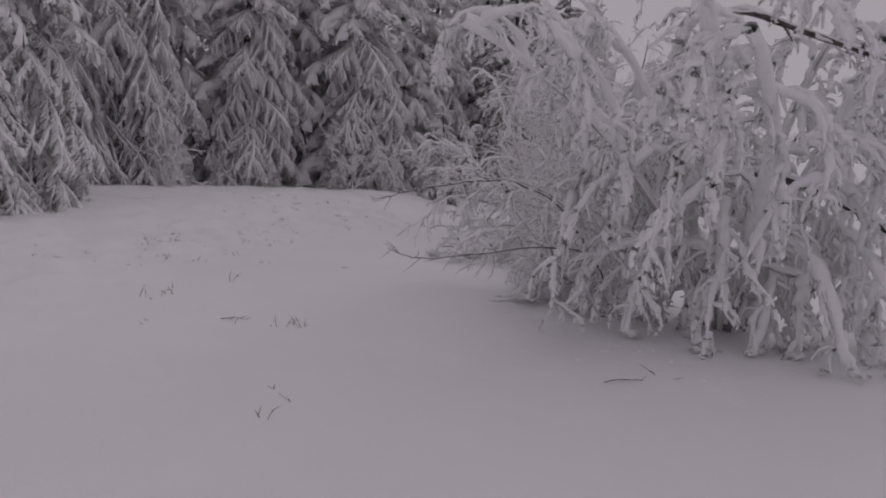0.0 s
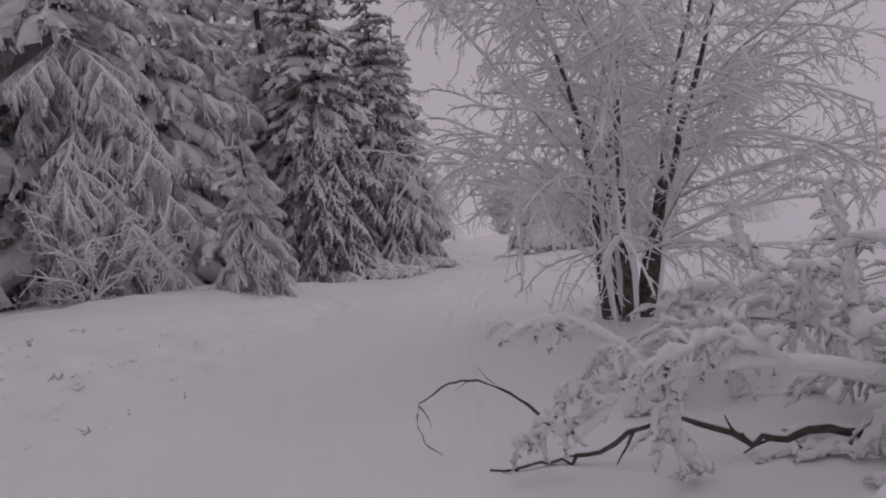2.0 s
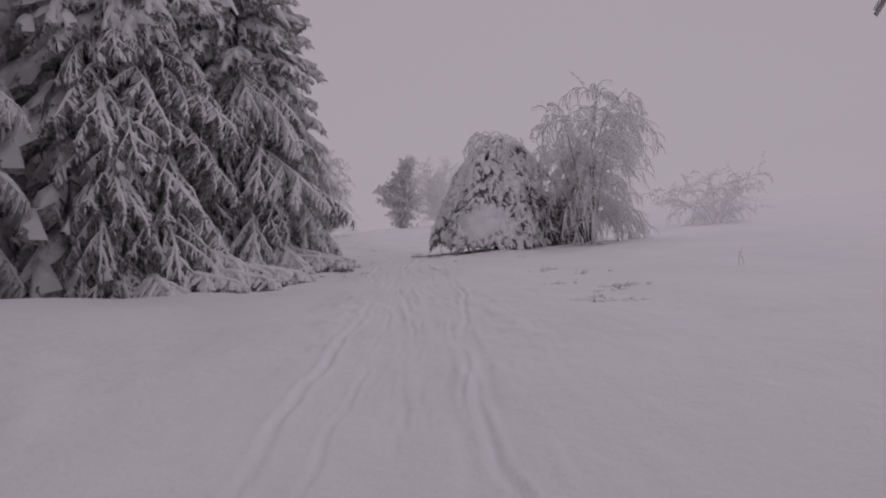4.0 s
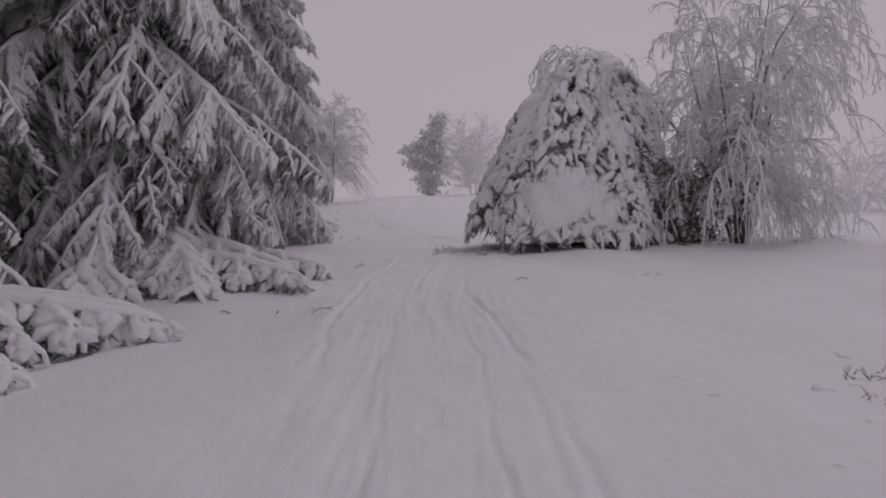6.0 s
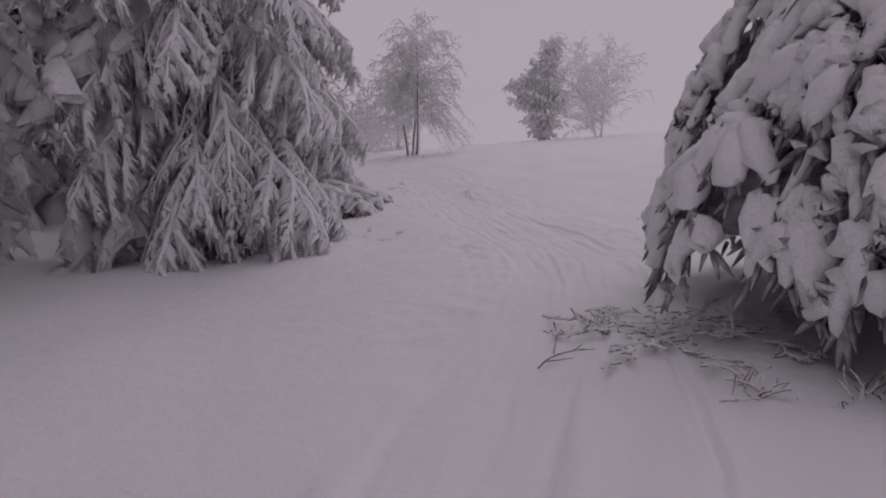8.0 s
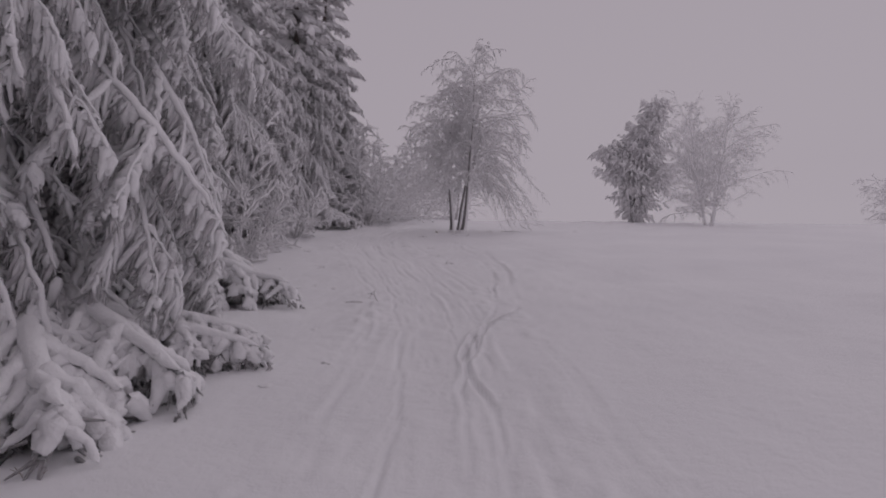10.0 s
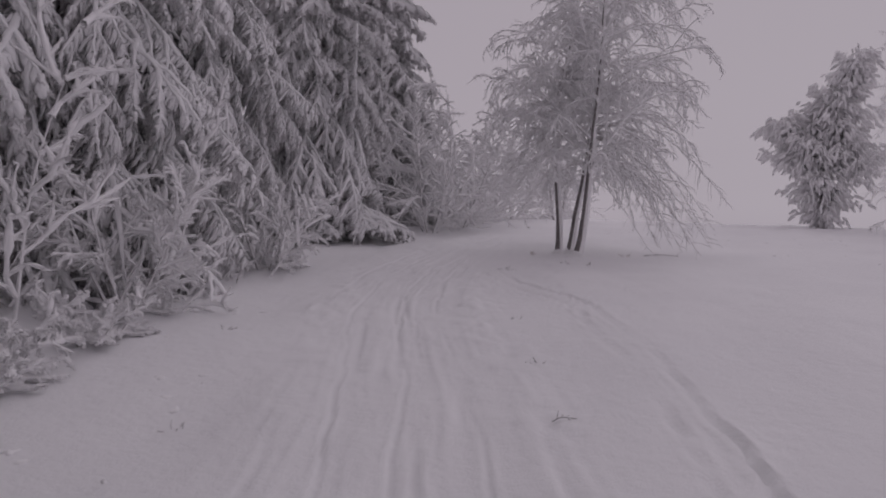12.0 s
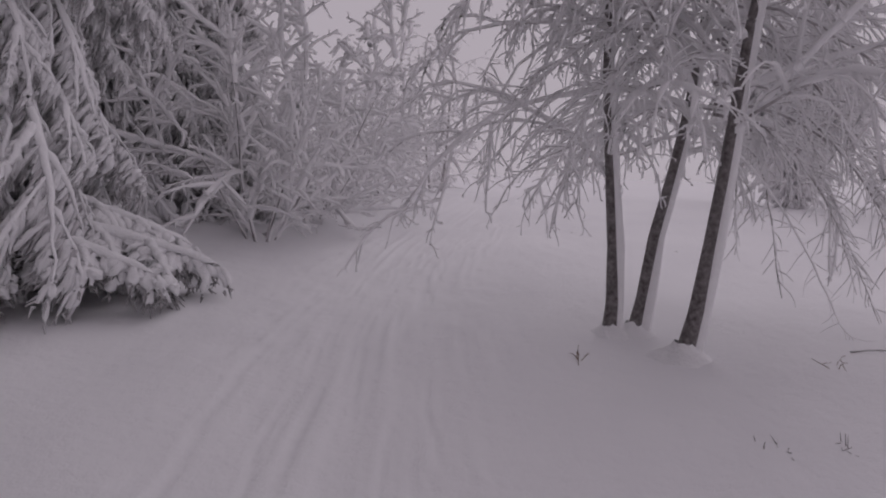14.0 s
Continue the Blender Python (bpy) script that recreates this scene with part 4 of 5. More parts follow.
leafless("bent_birch", 20.25, 45.25, 54, "slender rimed birch bent over beside the snow mound", "birch tree", 9, 6.2, 0.16,
         sag=(0.27, 0.8, 0.9, 0.9), per=(15, 11, 6), ratio=(0.46, 0.52, 0.42), load=1.45, radius=0.042, frost=0.013, lo=0.16, angle=(35, 75), spurs=1, wander=0.12, limb_mat=bark_frosted)
# far bush: stems in rime white as well, standing in for fog haze
leafless("rimed_bush", 37.0, 53.5, 55, "wide rimed bush on the open meadow, wood whitened for haze", "bush", 9, 4.0, 0.7, per=(12, 8, 6), load=1.4, radius=0.04, bark_mat=rime, joined=True, wander=0.1)

# ---- last stretch: spruce row, shrubs, the three-stemmed birch, trees on the meadow ----
ROW = (
    (12.4, 56.0, 16, 3.3, 0.3, ()),
    (13.6, 62.6, 17, 4.2, 0.3, ((-75, 0.7, 4.0), (-58, 0.6, 4.2), (-42, 0.9, 3.6), (-25, 0.6, 3.2), (-66, 1.3, 3.4), (-8, 0.7, 2.9))),
    (13.1, 66.7, 16, 2.9, 0.3, ((12, 0.7, 3.4), (-14, 0.9, 3.9), (32, 0.6, 2.9), (-2, 1.2, 3.3), (5, 1.8, 3.3), (-20, 1.7, 3.6), (20, 1.5, 3.2), (-8, 2.4, 3.2))),
    (12.4, 70.6, 17, 3.9, 1.5, ()),
    (14.2, 81.0, 16, 3.5, 0.3, ()),
    (13.7, 76.6, 17, 3.8, 0.3, ()),
    (16.2, 86.0, 16, 3.6, 0.25, ((-62, 0.6, 2.5), (-8, 0.8, 3.1), (-34, 0.9, 2.9), (8, 1.3, 2.9))),
    (17.8, 92.8, 16, 3.6, 0.3, ()),
)
for k, (x, y, h, r, low, skirt) in enumerate(ROW):
    spruce(x, y, h, r, 60 + k, "snow-covered spruce beside the trail, frosted to the tips", low=low, step=0.44, meshes=FROSTED_MESH, mat=needle_frosted, skirt=skirt)
for me, x, y, sc, turn in ((BACK_A, 16.6, 98.0, 0.8, 2.0), (BACK_A, 8.0, 66.0, 0.95, 0.6), (BACK_B, 7.6, 78.0, 0.95, 2.9), (BACK_A, 10.0, 90.0, 0.95, 1.2), (BACK_B, 15.0, 104.0, 0.9, 5.2)):
    far_spruce(me, x, y, sc, turn, BACK, "spruces deeper in the forest")
for x, y, h, sd, wide in ((15.3, 75.2, 2.4, 71, 0.5), (16.3, 79.4, 2.0, 72, 0.6), (15.2, 72.0, 1.1, 79, 0.9), (15.5, 73.6, 0.9, 80, 0.9), (19.8, 89.6, 4.9, 73, 0.6), (21.0, 92.4, 4.4, 76, 0.7), (22.0, 95.5, 4.4, 74, 0.7),
                          (24.0, 99.5, 3.8, 75, 0.7), (27.5, 106.0, 4.2, 77, 0.7), (22.5, 104.0, 4.8, 78, 0.6)):
    leafless("rimed_shrub", x, y, sd, "leafless shrub white with thick hoar frost", "shrub", 6, h, wide, sag=(0.02, 0.05, 0.1, 0.12), per=(10, 8, 4) if y < 94 else (8, 7, 4), ratio=(0.5, 0.45, 0.4),
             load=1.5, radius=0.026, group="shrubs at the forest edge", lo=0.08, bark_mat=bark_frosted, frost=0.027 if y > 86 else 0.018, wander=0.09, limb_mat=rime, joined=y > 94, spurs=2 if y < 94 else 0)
for x, y, h, ln, sd in ((15.1, 72.7, 3.3, (0.27, 0.0), 91), (15.75, 75.2, 3.1, (0.30, 0.0), 92), (16.5, 78.4, 2.0, (0.75, 0.1), 93)):
    leafless("frosted_sapling", x, y, sd, "slender leafless sapling thickly coated with hoar frost", "sapling", 1, h, 0.0, lean=ln, sag=(0.03, 0.03, 0.05, 0.1), per=(9, 4, 3), ratio=(0.42, 0.45, 0.4),
             load=1.5, radius=0.022, group="saplings at the forest edge", lo=0.2, bark_mat=rime, frost=0.020, angle=(30, 60), wander=0.12)
birch = leafless("birch_tree", 22.9, 83.0, 85, "three-stemmed birch with drooping rimed branches", "birch tree", 3, 7.4, 0.1,
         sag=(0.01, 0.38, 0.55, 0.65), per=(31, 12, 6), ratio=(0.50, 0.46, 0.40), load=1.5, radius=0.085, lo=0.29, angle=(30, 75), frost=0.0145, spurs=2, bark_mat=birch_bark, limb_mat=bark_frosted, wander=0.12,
         starts=((-0.07, 0.4, 0.085, -0.03), (0.17, 0.38, 0.15, -0.05), (0.16, -0.44, 0.23, -0.07)))
leafless("birch_tree", 27.0, 103.0, 82, "young rimed birch behind the bend of the trail", "birch tree", 2, 6.0, 0.15, per=(11, 7, 5), load=1.4, radius=0.07, bark_mat=bark_frosted, joined=True)
# trunk and limbs take the rime colour to imitate haze at this distance
leafless("round_tree", 39.3, 91.0, 83, "wide round-crowned tree with hoar frost, wood whitened for haze", "tree", 4, 7.0, 0.26, sag=(0.03, 0.10, 0.3, 0.4), per=(26, 11, 7), ratio=(0.62, 0.42, 0.4), lo=0.12, angle=(30, 70), load=1.4, radius=0.07, bark_mat=rime, joined=True, frost=0.011, spurs=2, wander=0.1)
# lone far spruce, fog haze mixed into its needle colour
far_spruce(ragged_spruce_meshes(25, 8.0, 1.9, 4600), 37.8, 97.0, 1.0, -0.52, "small rimed spruce alone on the meadow, needles paled for haze", "lone spruce")
# bark painted rime white here too, as fog would pale it
leafless("rimed_bush", 62.0, 101.0, 84, "rimed bush far out on the meadow, wood whitened for haze", "bush", 9, 5.0, 0.55, per=(12, 8, 6), load=1.5, radius=0.05, bark_mat=rime, joined=True, frost=0.014, wander=0.1)

# ---- small things ----
def fence_panel(x, y, turn):
    """A stretch of wooden fence with close pickets, white with rime."""
    fence = empty("picket_fence", x, y)
    fence.rotation_euler[2] = turn
    rng = np.random.default_rng(90)

    def board(name, x0, x1, y0, y1, z0, z1, mat, parent):
        bm = bmesh.new()
        bmesh.ops.create_cube(bm, size=1.0, matrix=Matrix.Translation(((x0 + x1) / 2, (y0 + y1) / 2, (z0 + z1) / 2)) @ Matrix.Diagonal((x1 - x0, y1 - y0, z1 - z0, 1)))
        bmesh.ops.bevel(bm, geom=bm.edges[:], offset=0.006, segments=1, affect="EDGES")
        me = bpy.data.meshes.new(name)
        bm.to_mesh(me)
        bm.free()
        me.materials.append(mat)
        ob = new(name, me)
        ob.parent = parent
        return ob

    for z in (0.32, 0.62, 1.62):
        rail = board("rail", -2.6, 0.0, -0.03, 0.0, z, z + 0.07, bark_frosted, fence)
        board("rime_crust", -2.6, 0.005, -0.04, 0.012, z + 0.066, z + 0.105, rime, rail)
    for px in (-2.55, -1.3, -0.05):
        board("post", px - 0.04, px + 0.04, 0.0, 0.08, -0.3, 1.75, bark_frosted, fence)
    for k in range(28):
        px = -2.55 + k * 0.094
        w = 0.022 + rng.uniform(-0.003, 0.003)
        board("picket", px - w, px + w, -0.055, -0.032, 0.02, 1.78 + rng.uniform(-0.02, 0.02), rime, fence)
    return tagged(fence, "rime-white picket fence half hidden behind spruce boughs", "fence")


fence_panel(13.45, 57.9, radians(12))


def fallen_log(x, y, turn):
    log = empty("fallen_log", x, y)
    log.rotation_euler[2] = turn
    rng = np.random.default_rng(91)
    t = np.linspace(0, 1, 10)
    P = np.stack([-1.5 + 3.0 * t, 0.06 * np.sin(t * 5), 0.22 + 0.03 * np.sin(t * 9)], 1)
    r = 0.11 * (1 - 0.3 * t)
    r[0] = r[-1] = 0.02
    Heap().tube(np.insert(P, [0, 10], [P[0], P[-1]], 0)[None][:, 1:-1], r[None], 10).object("trunk", bark, log)
    Heap().tube((P + np.array([0, 0, 0.10]))[None], lumpy(rng, 1, 10, np.array([0.17]), 0.8, 0.15), 8, 0.6).object("snow_cap", snow_pack, log)
    return tagged(log, "dark fallen log with a cap of snow on the meadow", "log")


fallen_log(14.3, 26.0, radians(-20))


def stalks(name, x, y, seed, n, height, label, category="weed", lean=0.35, mat=None, group="", frosted=False):
    """A few thin dry stalks that poke out of the snow."""
    rng = np.random.default_rng(seed)
    ob = empty(name, x, y)
    roots = np.stack([rng.uniform(-0.09, 0.09, n), rng.uniform(-0.09, 0.09, n), np.full(n, -0.04)], 1)
    dirs = np.stack([rng.normal(0, lean, n), rng.normal(0, lean, n), np.ones(n)], 1)
    P = grow(rng, roots, dirs, rng.uniform(0.6, 1.1, n) * height, 5, np.full(n, 0.25), 0.15)
    for i in range(n):
        st = Heap().tube(P[i:i + 1], np.array([[0.0036, 0.0033, 0.003, 0.0026, 0.0015]]) * rng.uniform(0.8, 1.4), 4)
        tip = P[i, 2:4].mean(0)
        st.tube(np.stack([tip, tip + dirs[i] * 0.02 + rng.normal(size=3) * 0.04])[None], np.array([[0.004, 0.001]]), 3)
        s = st.object("stalk", mat or straw, ob)
        if frosted:
            Heap().tube(P[i:i + 1, 1:] + np.array([0.002, 0, 0.005]), np.array([[0.006, 0.008, 0.007, 0.003]]), 4).object("frost", rime, s)
    return tagged(ob, label, category, group)


for k, (x, y, n, h) in enumerate(((-1.2, 5.61, 2, 0.11), (-1.03, 5.22, 1, 0.10), (-1.05, 4.78, 2, 0.16), (-1.57, 7.75, 3, 0.17), (-1.36, 7.78, 4, 0.2), (-2.16, 7.82, 1, 0.15),
                                  (-3.32, 9.16, 4, 0.24), (-2.83, 10.48, 2, 0.22), (-3.5, 8.9, 3, 0.2), (-2.9, 7.6, 2, 0.12), (-3.11, 15.97, 1, 0.25), (10.55, 34.4, 1, 0.16), (13.46, 33.36, 2, 0.45),
                                  (18.69, 53.98, 1, 0.12), (14.9, 56.13, 2, 0.16), (14.65, 55.62, 1, 0.14), (15.2, 58.7, 2, 0.22), (22.03, 82.58, 5, 0.2), (24.1, 81.9, 3, 0.22), (9.1, 32.4, 2, 0.12))):
    stalks("dry_weed", x, y, 200 + k, n, h, "dry brown weed stalk poking through the snow", group="weeds in the snow")
for k, (x, y) in enumerate(((-4.71, 12.95), (-5.37, 14.0), (-6.4, 11.86), (-4.06, 18.12), (-3.86, 18.39), (-1.28, 25.39), (-4.38, 23.69), (-5.87, 25.69), (-4.08, 20.54), (10.3, 34.68), (11.98, 35.98), (12.32, 37.38),
                            (15.3, 55.67), (14.92, 55.23), (19.57, 54.6), (19.43, 54.15), (20.48, 74.93), (21.11, 79.71), (20.34, 72.88), (20.95, 79.73), (22.41, 80.68), (22.89, 80.63), (2.94, 7.17), (1.95, 6.14), (2.97, 21.27), (16.9, 74.3), (17.2, 71.2))):
    stalks("heather_tuft", x, y, 300 + k, 7, 0.10, "small dark tuft of heather with frost on it", "heather tuft", 0.8, bark, "tufts in the snow", True)


for k, (x, y, n, h) in enumerate(((10.35, 33.17, 12, 0.11), (10.6, 33.3, 10, 0.09), (9.13, 32.25, 12, 0.11), (9.3, 32.5, 9, 0.09), (10.25, 34.6, 12, 0.11), (12.0, 36.0, 14, 0.13), (12.2, 37.35, 12, 0.12), (11.8, 37.0, 10, 0.1), (15.0, 47.2, 18, 0.25), (14.9, 48.7, 18, 0.22), (15.3, 46.9, 14, 0.2),
                                  (5.1, 40.4, 16, 0.3), (5.6, 40.9, 14, 0.25), (4.5, 40.8, 16, 0.3))):
    stalks("heather_tuft", x, y, 340 + k, n, h, "bushy tuft of heather half buried in snow", "heather tuft", 0.9, dead_wood, "tufts in the snow", True)


rng_h = np.random.default_rng(55)
for k in range(70):
    y = rng_h.uniform(11, 27)
    x = -4.3 + 0.14 * max(0, y - 17) + rng_h.normal(0, 1.1)
    if trail_of(x, y)[1][0] < -2.2:
        stalks("heather_tuft", x, y, 500 + k, 5, rng_h.uniform(0.06, 0.12), "small dark tuft of heather poking out of the snow", "heather tuft", 0.9, bark, "tufts in the snow")


def fallen_twig(x, y, turn, seed, length, label="thin fallen twig lying on the snow", arch=0.0):
    """A bare twig with two side shoots, resting on the snow."""
    rng = np.random.default_rng(seed)
    ob = empty("fallen_twig", x, y)
    ob.rotation_euler[2] = turn
    t = np.linspace(0, 1, 7)
    P = np.stack([length * (t - 0.5), 0.05 * length * np.sin(t * 5), 0.012 + arch * np.sin(t * 3.14) + 0.02 * length * t], 1)
    r = 0.006 * (1 - 0.7 * t) * (0.6 + 0.7 * length)
    st = Heap().tube(P[None], r[None], 5)
    B, *_ = sprout(rng, P[None], 5, 0.25, 0.9, (30, 60), 0.35, np.array([length]), 4, 0.0, 0.1)
    B[..., 2] = np.maximum(B[..., 2], 0.012)
    st.tube(B, (0.004 * (1 - 0.6 * np.linspace(0, 1, 4)))[None].repeat(len(B), 0), 3)
    w = st.object("stem", bark, ob)
    Heap().tube((P + np.array([0, 0, 0.008]))[None], r[None] * rng.uniform(0.7, 1.5, (1, 7)), 5).object("frost", rime, w)
    return tagged(ob, label, "twig", "fallen twigs")


for k, (x, y, a, ln, arch) in enumerate(((9.98, 42.3, 0.4, 0.32, 0.03), (9.56, 42.75, 1.2, 0.16, 0.02), (8.99, 42.9, 2.0, 0.24, 0.02), (11.9, 46.3, 0.7, 0.4, 0.03), (14.4, 48.2, 0.5, 0.45, 0.02), (13.2, 43.06, -0.6, 0.16, 0.03),
                                         (17.96, 65.9, 1.9, 0.35, 0.12), (17.64, 65.79, -0.3, 0.3, 0.0), (-2.1, 7.95, 0.1, 0.3, 0.01), (-1.44, 12.59, 0.2, 0.12, 0.0), 
                                         (20.3, 71.2, 0.4, 0.2, 0.02), (1.6, 5.9, 0.3, 0.35, 0.01), (25.0, 82.0, -0.5, 0.8, 0.03))):
    fallen_twig(x, y, a, 400 + k, ln, arch=arch)


def bare_branch(name, x, y, line, r, seed, label, shoots=0, mat=None, tree=None, cover=1.0, shoot=0.35):
    """A dark, bent branch with snow on its upper side, that comes out of the snow or belongs to a tree."""
    rng = np.random.default_rng(seed)
    ob = tree or empty(name, x, y)
    P = np.array(line, float)
    n = 4 * len(P)
    u = np.linspace(0, len(P) - 1, n)
    P = np.stack([smooth_line(np.arange(len(P)), P[:, c], u) for c in range(3)], 1) + rng.normal(size=(n, 3)) * r * 0.4
    R = r * (1 - 0.75 * np.linspace(0, 1, n)) * rng.uniform(0.85, 1.15, n)
    st = Heap().tube(P[None], R[None], 6)
    if shoots:
        B, *_ = sprout(rng, P[None], shoots, 0.2, 0.95, (25, 65), 1.0, np.array([shoot]), 5, 0.1 if shoot < 0.5 else 0.3, 0.15)
        st.tube(B, (r * 0.4 * (1 - 0.7 * np.linspace(0, 1, 5)))[None].repeat(len(B), 0), 4)
    w = st.object("limb" if tree else "stem", mat or bark, ob, label if tree else "")
    snow = Heap()
    lumps(snow, rng, (P + np.array([0, 0, 1.0]) * R[:, None] * (0.6 + 0.3 * cover))[None], cover * R[None] * rng.uniform(0.3, 1.0, (1, n)), 1, 6)
    if shoots and cover > 1:
        snow.tube(B + np.array([0, 0, r * 0.3]), (r * 0.55 * (1 - 0.6 * np.linspace(0, 1, 5)))[None].repeat(len(B), 0), 5)
    snow.object("snow_load", snow_pack, w)
    return ob if tree else tagged(ob, label, "branch")


bare_branch("arched_twig", 0.81, 17.3, ((0, 0, 0.08), (-0.18, 0.1, 0.32), (-0.38, 0.2, 0.46), (-0.58, 0.28, 0.48), (-0.76, 0.32, 0.40), (-0.82, 0.32, 0.29), (-0.79, 0.27, 0.12)), 0.012, 601, "thin bare twig arching out of the snow", 4)
bare_branch("overhanging_branch", 2.5, 10.7, ((0, 0, 0), (-0.5, -0.4, 1.1), (-1.2, -0.75, 1.55), (-1.85, -0.86, 1.6), (-2.5, -0.9, 1.49), (-3.0, -0.92, 1.36), (-3.33, -0.95, 1.27)), 0.015, 603, "dark frosted branch of the bush hanging over the trail", 14)
bare_branch("overhanging_branch", 2.5, 10.7, ((0, -0.1, 0), (-0.4, -0.8, 1.0), (-1.2, -1.3, 1.55), (-1.9, -0.7, 1.66), (-2.5, -0.25, 1.75), (-3.1, -0.1, 2.0)), 0.016, 607, "thin branch white with rime hanging over the trail", 16, mat=bark_frosted, cover=1.5)
bare_branch("overhanging_branch", 2.5, 9.6, ((0, 0, 0), (-0.5, -0.6, 0.75), (-1.2, -1.1, 0.88), (-1.9, -1.46, 0.80), (-2.5, -1.5, 0.72), (-2.8, -1.7, 0.76), (-2.97, -1.86, 0.84)), 0.011, 608, "dark bare branch reaching out low beside the trail", 16)
# two snow-covered limbs on the open side of the bent tree
bare_branch("limb", 0, 0, ((-0.6, -0.3, 3.2), (-0.9, -1.2, 3.55), (-0.3, -1.5, 3.4), (0.4, -1.6, 3.15), (1.1, -1.6, 3.05), (2.0, -1.7, 2.7)), 0.045, 605, "dark limb with a thick roll of snow", 12, tree=bent_tree, cover=1.7)
bare_branch("limb", 0, 0, ((-0.4, -0.3, 1.9), (-0.2, -1.2, 1.85), (0.4, -1.6, 1.6), (1.0, -1.7, 1.25), (1.7, -1.8, 0.75), (2.3, -1.9, 0.3)), 0.05, 606, "dark limb with a thick roll of snow", 10, tree=bent_tree, cover=1.7)
for k, (a, reach, z0, end) in enumerate(((-38, 2.0, 2.5, 0.35), (-24, 2.6, 2.3, 0.1), (-12, 2.9, 2.7, 0.25), (2, 2.4, 2.2, 0.12), (16, 3.0, 2.9, 0.3), (30, 2.5, 2.5, 0.2), (-52, 1.7, 2.9, 0.9), (42, 2.2, 2.9, 0.7), (200, 1.6, 2.6, 1.5), (170, 1.9, 2.9, 1.6), (-30, 2.9, 3.2, 0.7), (-5, 2.2, 3.0, 1.0), (10, 3.2, 3.3, 0.6), (24, 2.7, 3.4, 1.1), (-18, 3.3, 3.5, 1.2))):
    c, w = math.cos(radians(a)), math.sin(radians(a))
    line = [(0.35 + (0.25 if c > 0 else -0.2) + c * reach * q, -0.1 + w * reach * q, z0 + (end - z0) * q ** 1.5 + 0.25 * math.sin(3.14 * q)) for q in (0, 0.2, 0.4, 0.6, 0.8, 1.0)]
    bare_branch("limb", 0, 0, line, 0.017, 620 + k, "long drooping branch with rime on every twig", 44, mat=bark_frosted, tree=birch, cover=2.0, shoot=0.7)
bare_branch("drooping_branch", 23.1, 82.6, ((0.1, 0, 2.0), (0.6, 0, 1.75), (1.1, -0.05, 1.2), (1.5, -0.1, 0.6), (1.85, -0.1, 0.15), (2.4, -0.2, 0.06)), 0.014, 604, "frosted birch branch drooping down to the snow", 26, rime)
bare_branch("broken_branch", 1.94, 16.1, ((0, 0, 0.12), (-0.24, 0.25, 0.10), (-0.44, 0.41, 0.09), (-0.7, 0.62, 0.22), (-1.08, 0.85, 0.06), (-1.3, 0.95, 0.02), (-1.66, 1.1, 0.02)), 0.03, 602, "dark broken branch lying under the snowy branches", 5)


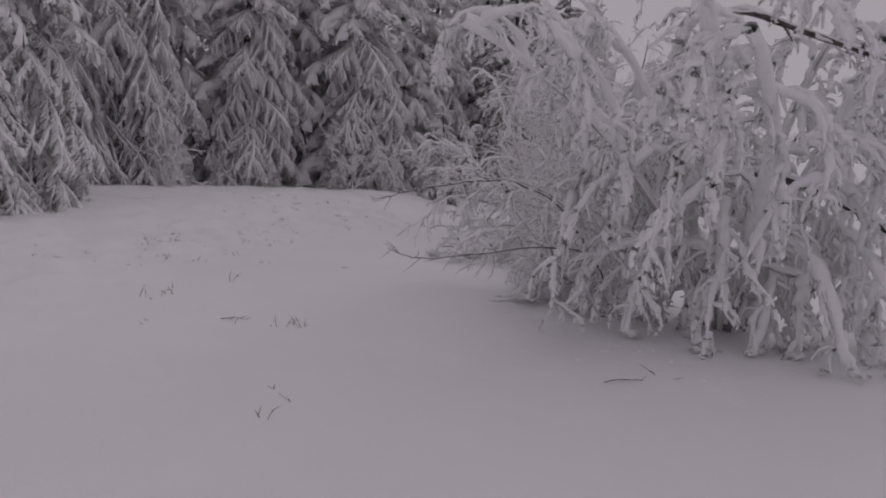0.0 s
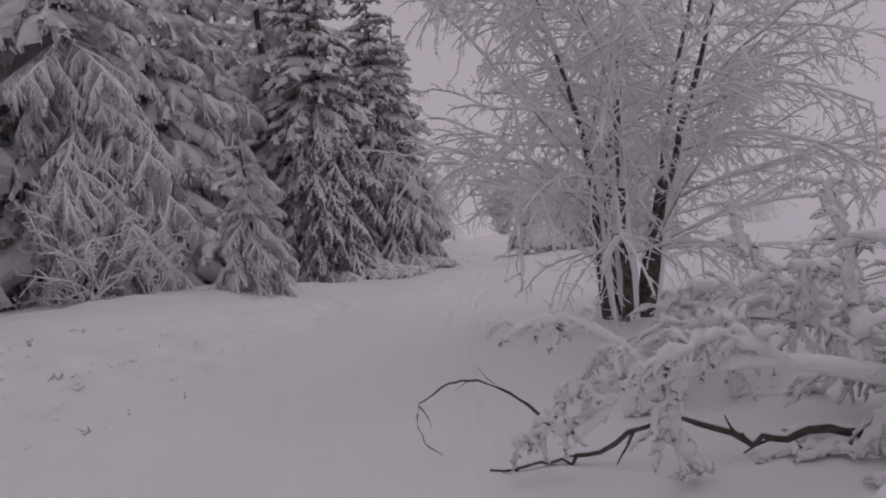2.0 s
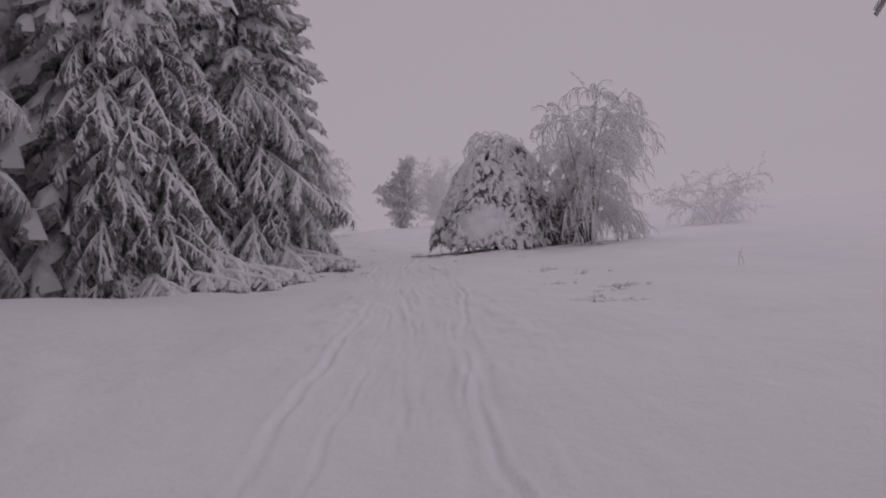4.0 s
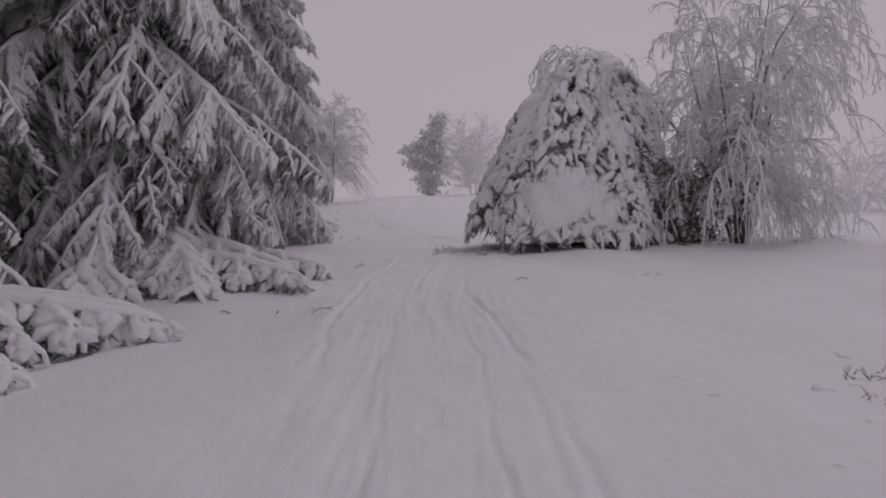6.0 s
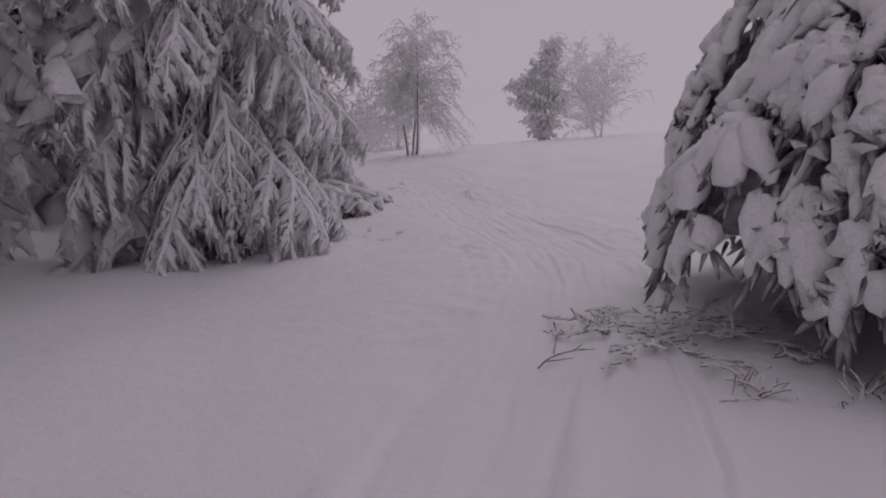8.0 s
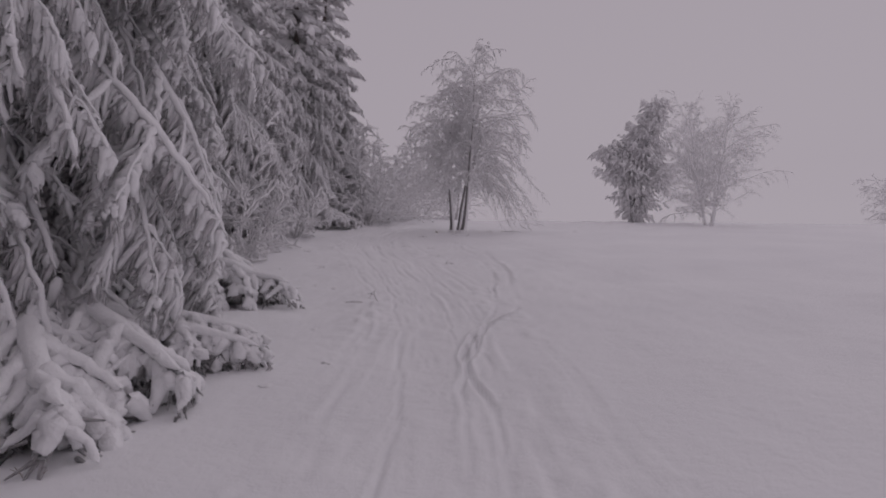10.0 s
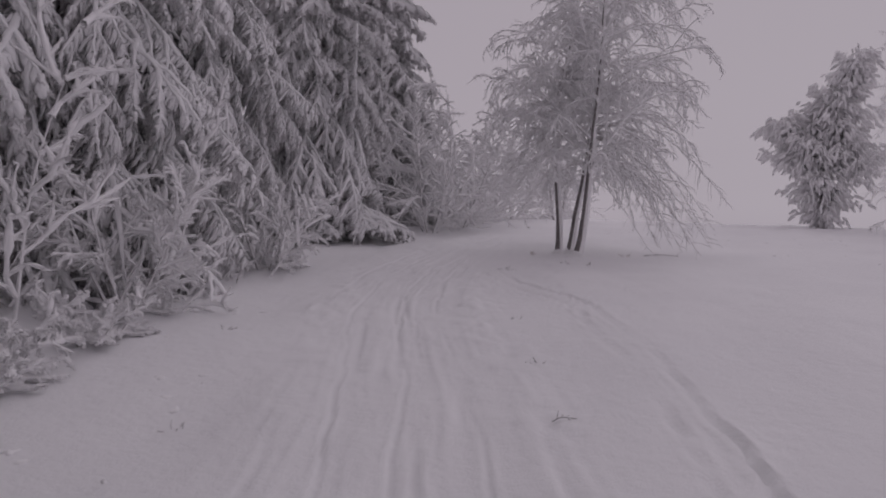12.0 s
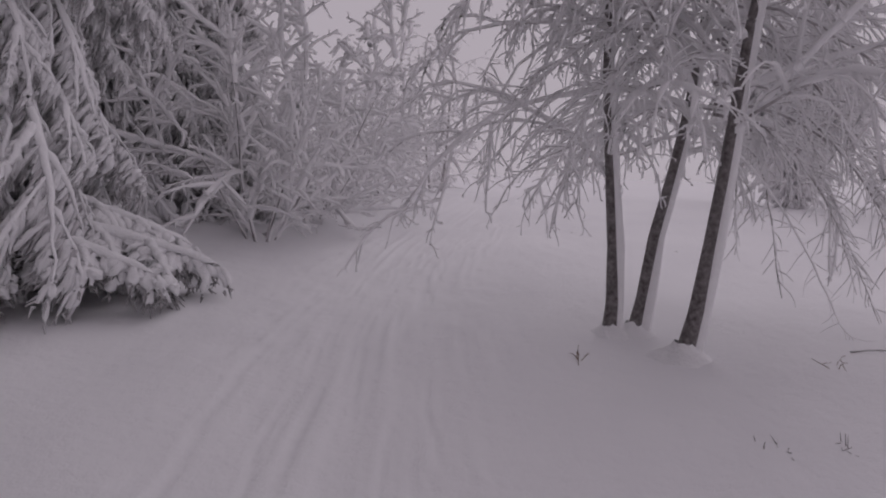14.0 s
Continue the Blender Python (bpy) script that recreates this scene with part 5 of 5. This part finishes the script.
def snow_clods(name, seed, label, spots):
    """Lumps of fallen snow: one mesh of many small uneven balls half sunk in the cover."""
    rng = np.random.default_rng(seed)
    bm0 = bmesh.new()
    bmesh.ops.create_icosphere(bm0, subdivisions=2, radius=1.0)
    V0 = np.array([v.co[:] for v in bm0.verts])
    F0 = np.array([[v.index for v in f.verts] for f in bm0.faces])
    bm0.free()
    heap = Heap()
    for x, y, r in spots:
        if abs(trail_of(x, y)[1][0]) < 1.25 or rng.uniform() < 0.35:
            continue
        j = 1 + 0.36 * (np.sin(V0 @ rng.normal(size=3) * 3 + rng.uniform(0, 6)) + 0.5 * np.sin(V0 @ rng.normal(size=3) * 6))[:, None]
        heap.add(V0 * j * r * np.array([rng.uniform(0.8, 1.3), rng.uniform(0.8, 1.3), rng.uniform(0.45, 0.7)]) * 0.75 + np.array([x, y, ground_z(x, y) - 0.28 * r]), F0)
    ob = heap.object(name, snow_pack)
    return tagged(ob, label, "snow lumps", kind="stuff")


rng_c = np.random.default_rng(77)
spots = [(rng_c.normal(-4.6, 1.5), rng_c.uniform(10, 27), abs(rng_c.normal(0.05, 0.03)) + 0.02) for _ in range(280)]
spots = [(x + 0.12 * max(0, y - 20), y, r) for x, y, r in spots]
spots += [(10.5 + rng_c.normal(0, 0.35), 33.3 + rng_c.normal(0, 0.25), rng_c.uniform(0.08, 0.2)) for _ in range(18)]
spots += [(9.2 + rng_c.normal(0, 0.2), 32.2 + rng_c.normal(0, 0.3), rng_c.uniform(0.08, 0.2)) for _ in range(12)]
spots += [(11.9 + rng_c.normal(0, 0.8), 36.6 + rng_c.normal(0, 0.8), rng_c.uniform(0.03, 0.11)) for _ in range(26)]
spots += [(16.5 + rng_c.normal(0, 1.3), 45.6 + rng_c.normal(0, 0.3), rng_c.uniform(0.03, 0.10)) for _ in range(40)]
spots += [(11.0 + rng_c.normal(0, 0.5), 44.6 + rng_c.normal(0, 0.9), rng_c.uniform(0.02, 0.07)) for _ in range(30)]
spots += [(14.8 + rng_c.normal(0, 0.4), 55.6 + rng_c.normal(0, 0.6), rng_c.uniform(0.05, 0.1)) for _ in range(3)]
spots += [(16.6 + rng_c.normal(0, 0.5), 70 + rng_c.normal(0, 4.0), rng_c.uniform(0.02, 0.09)) for _ in range(50)]
spots += [(30 + rng_c.normal(0, 2.5), 86 + rng_c.normal(0, 3.0), rng_c.uniform(0.03, 0.10)) for _ in range(60)]
spots += [(2.4 + rng_c.normal(0, 0.9), 7.0 + rng_c.normal(0, 0.4), rng_c.uniform(0.02, 0.08)) for _ in range(24)]
spots += [(17.7 + rng_c.normal(0, 0.25), 75.3 + rng_c.normal(0, 0.08), rng_c.uniform(0.03, 0.06)) for _ in range(7)]
spots += [(14.9 + rng_c.normal(0, 0.25), 42.4 + rng_c.normal(0, 0.2), rng_c.uniform(0.06, 0.16)) for _ in range(8)]
snow_clods("snow_lumps", 78, "small lumps of snow fallen from the boughs", spots)
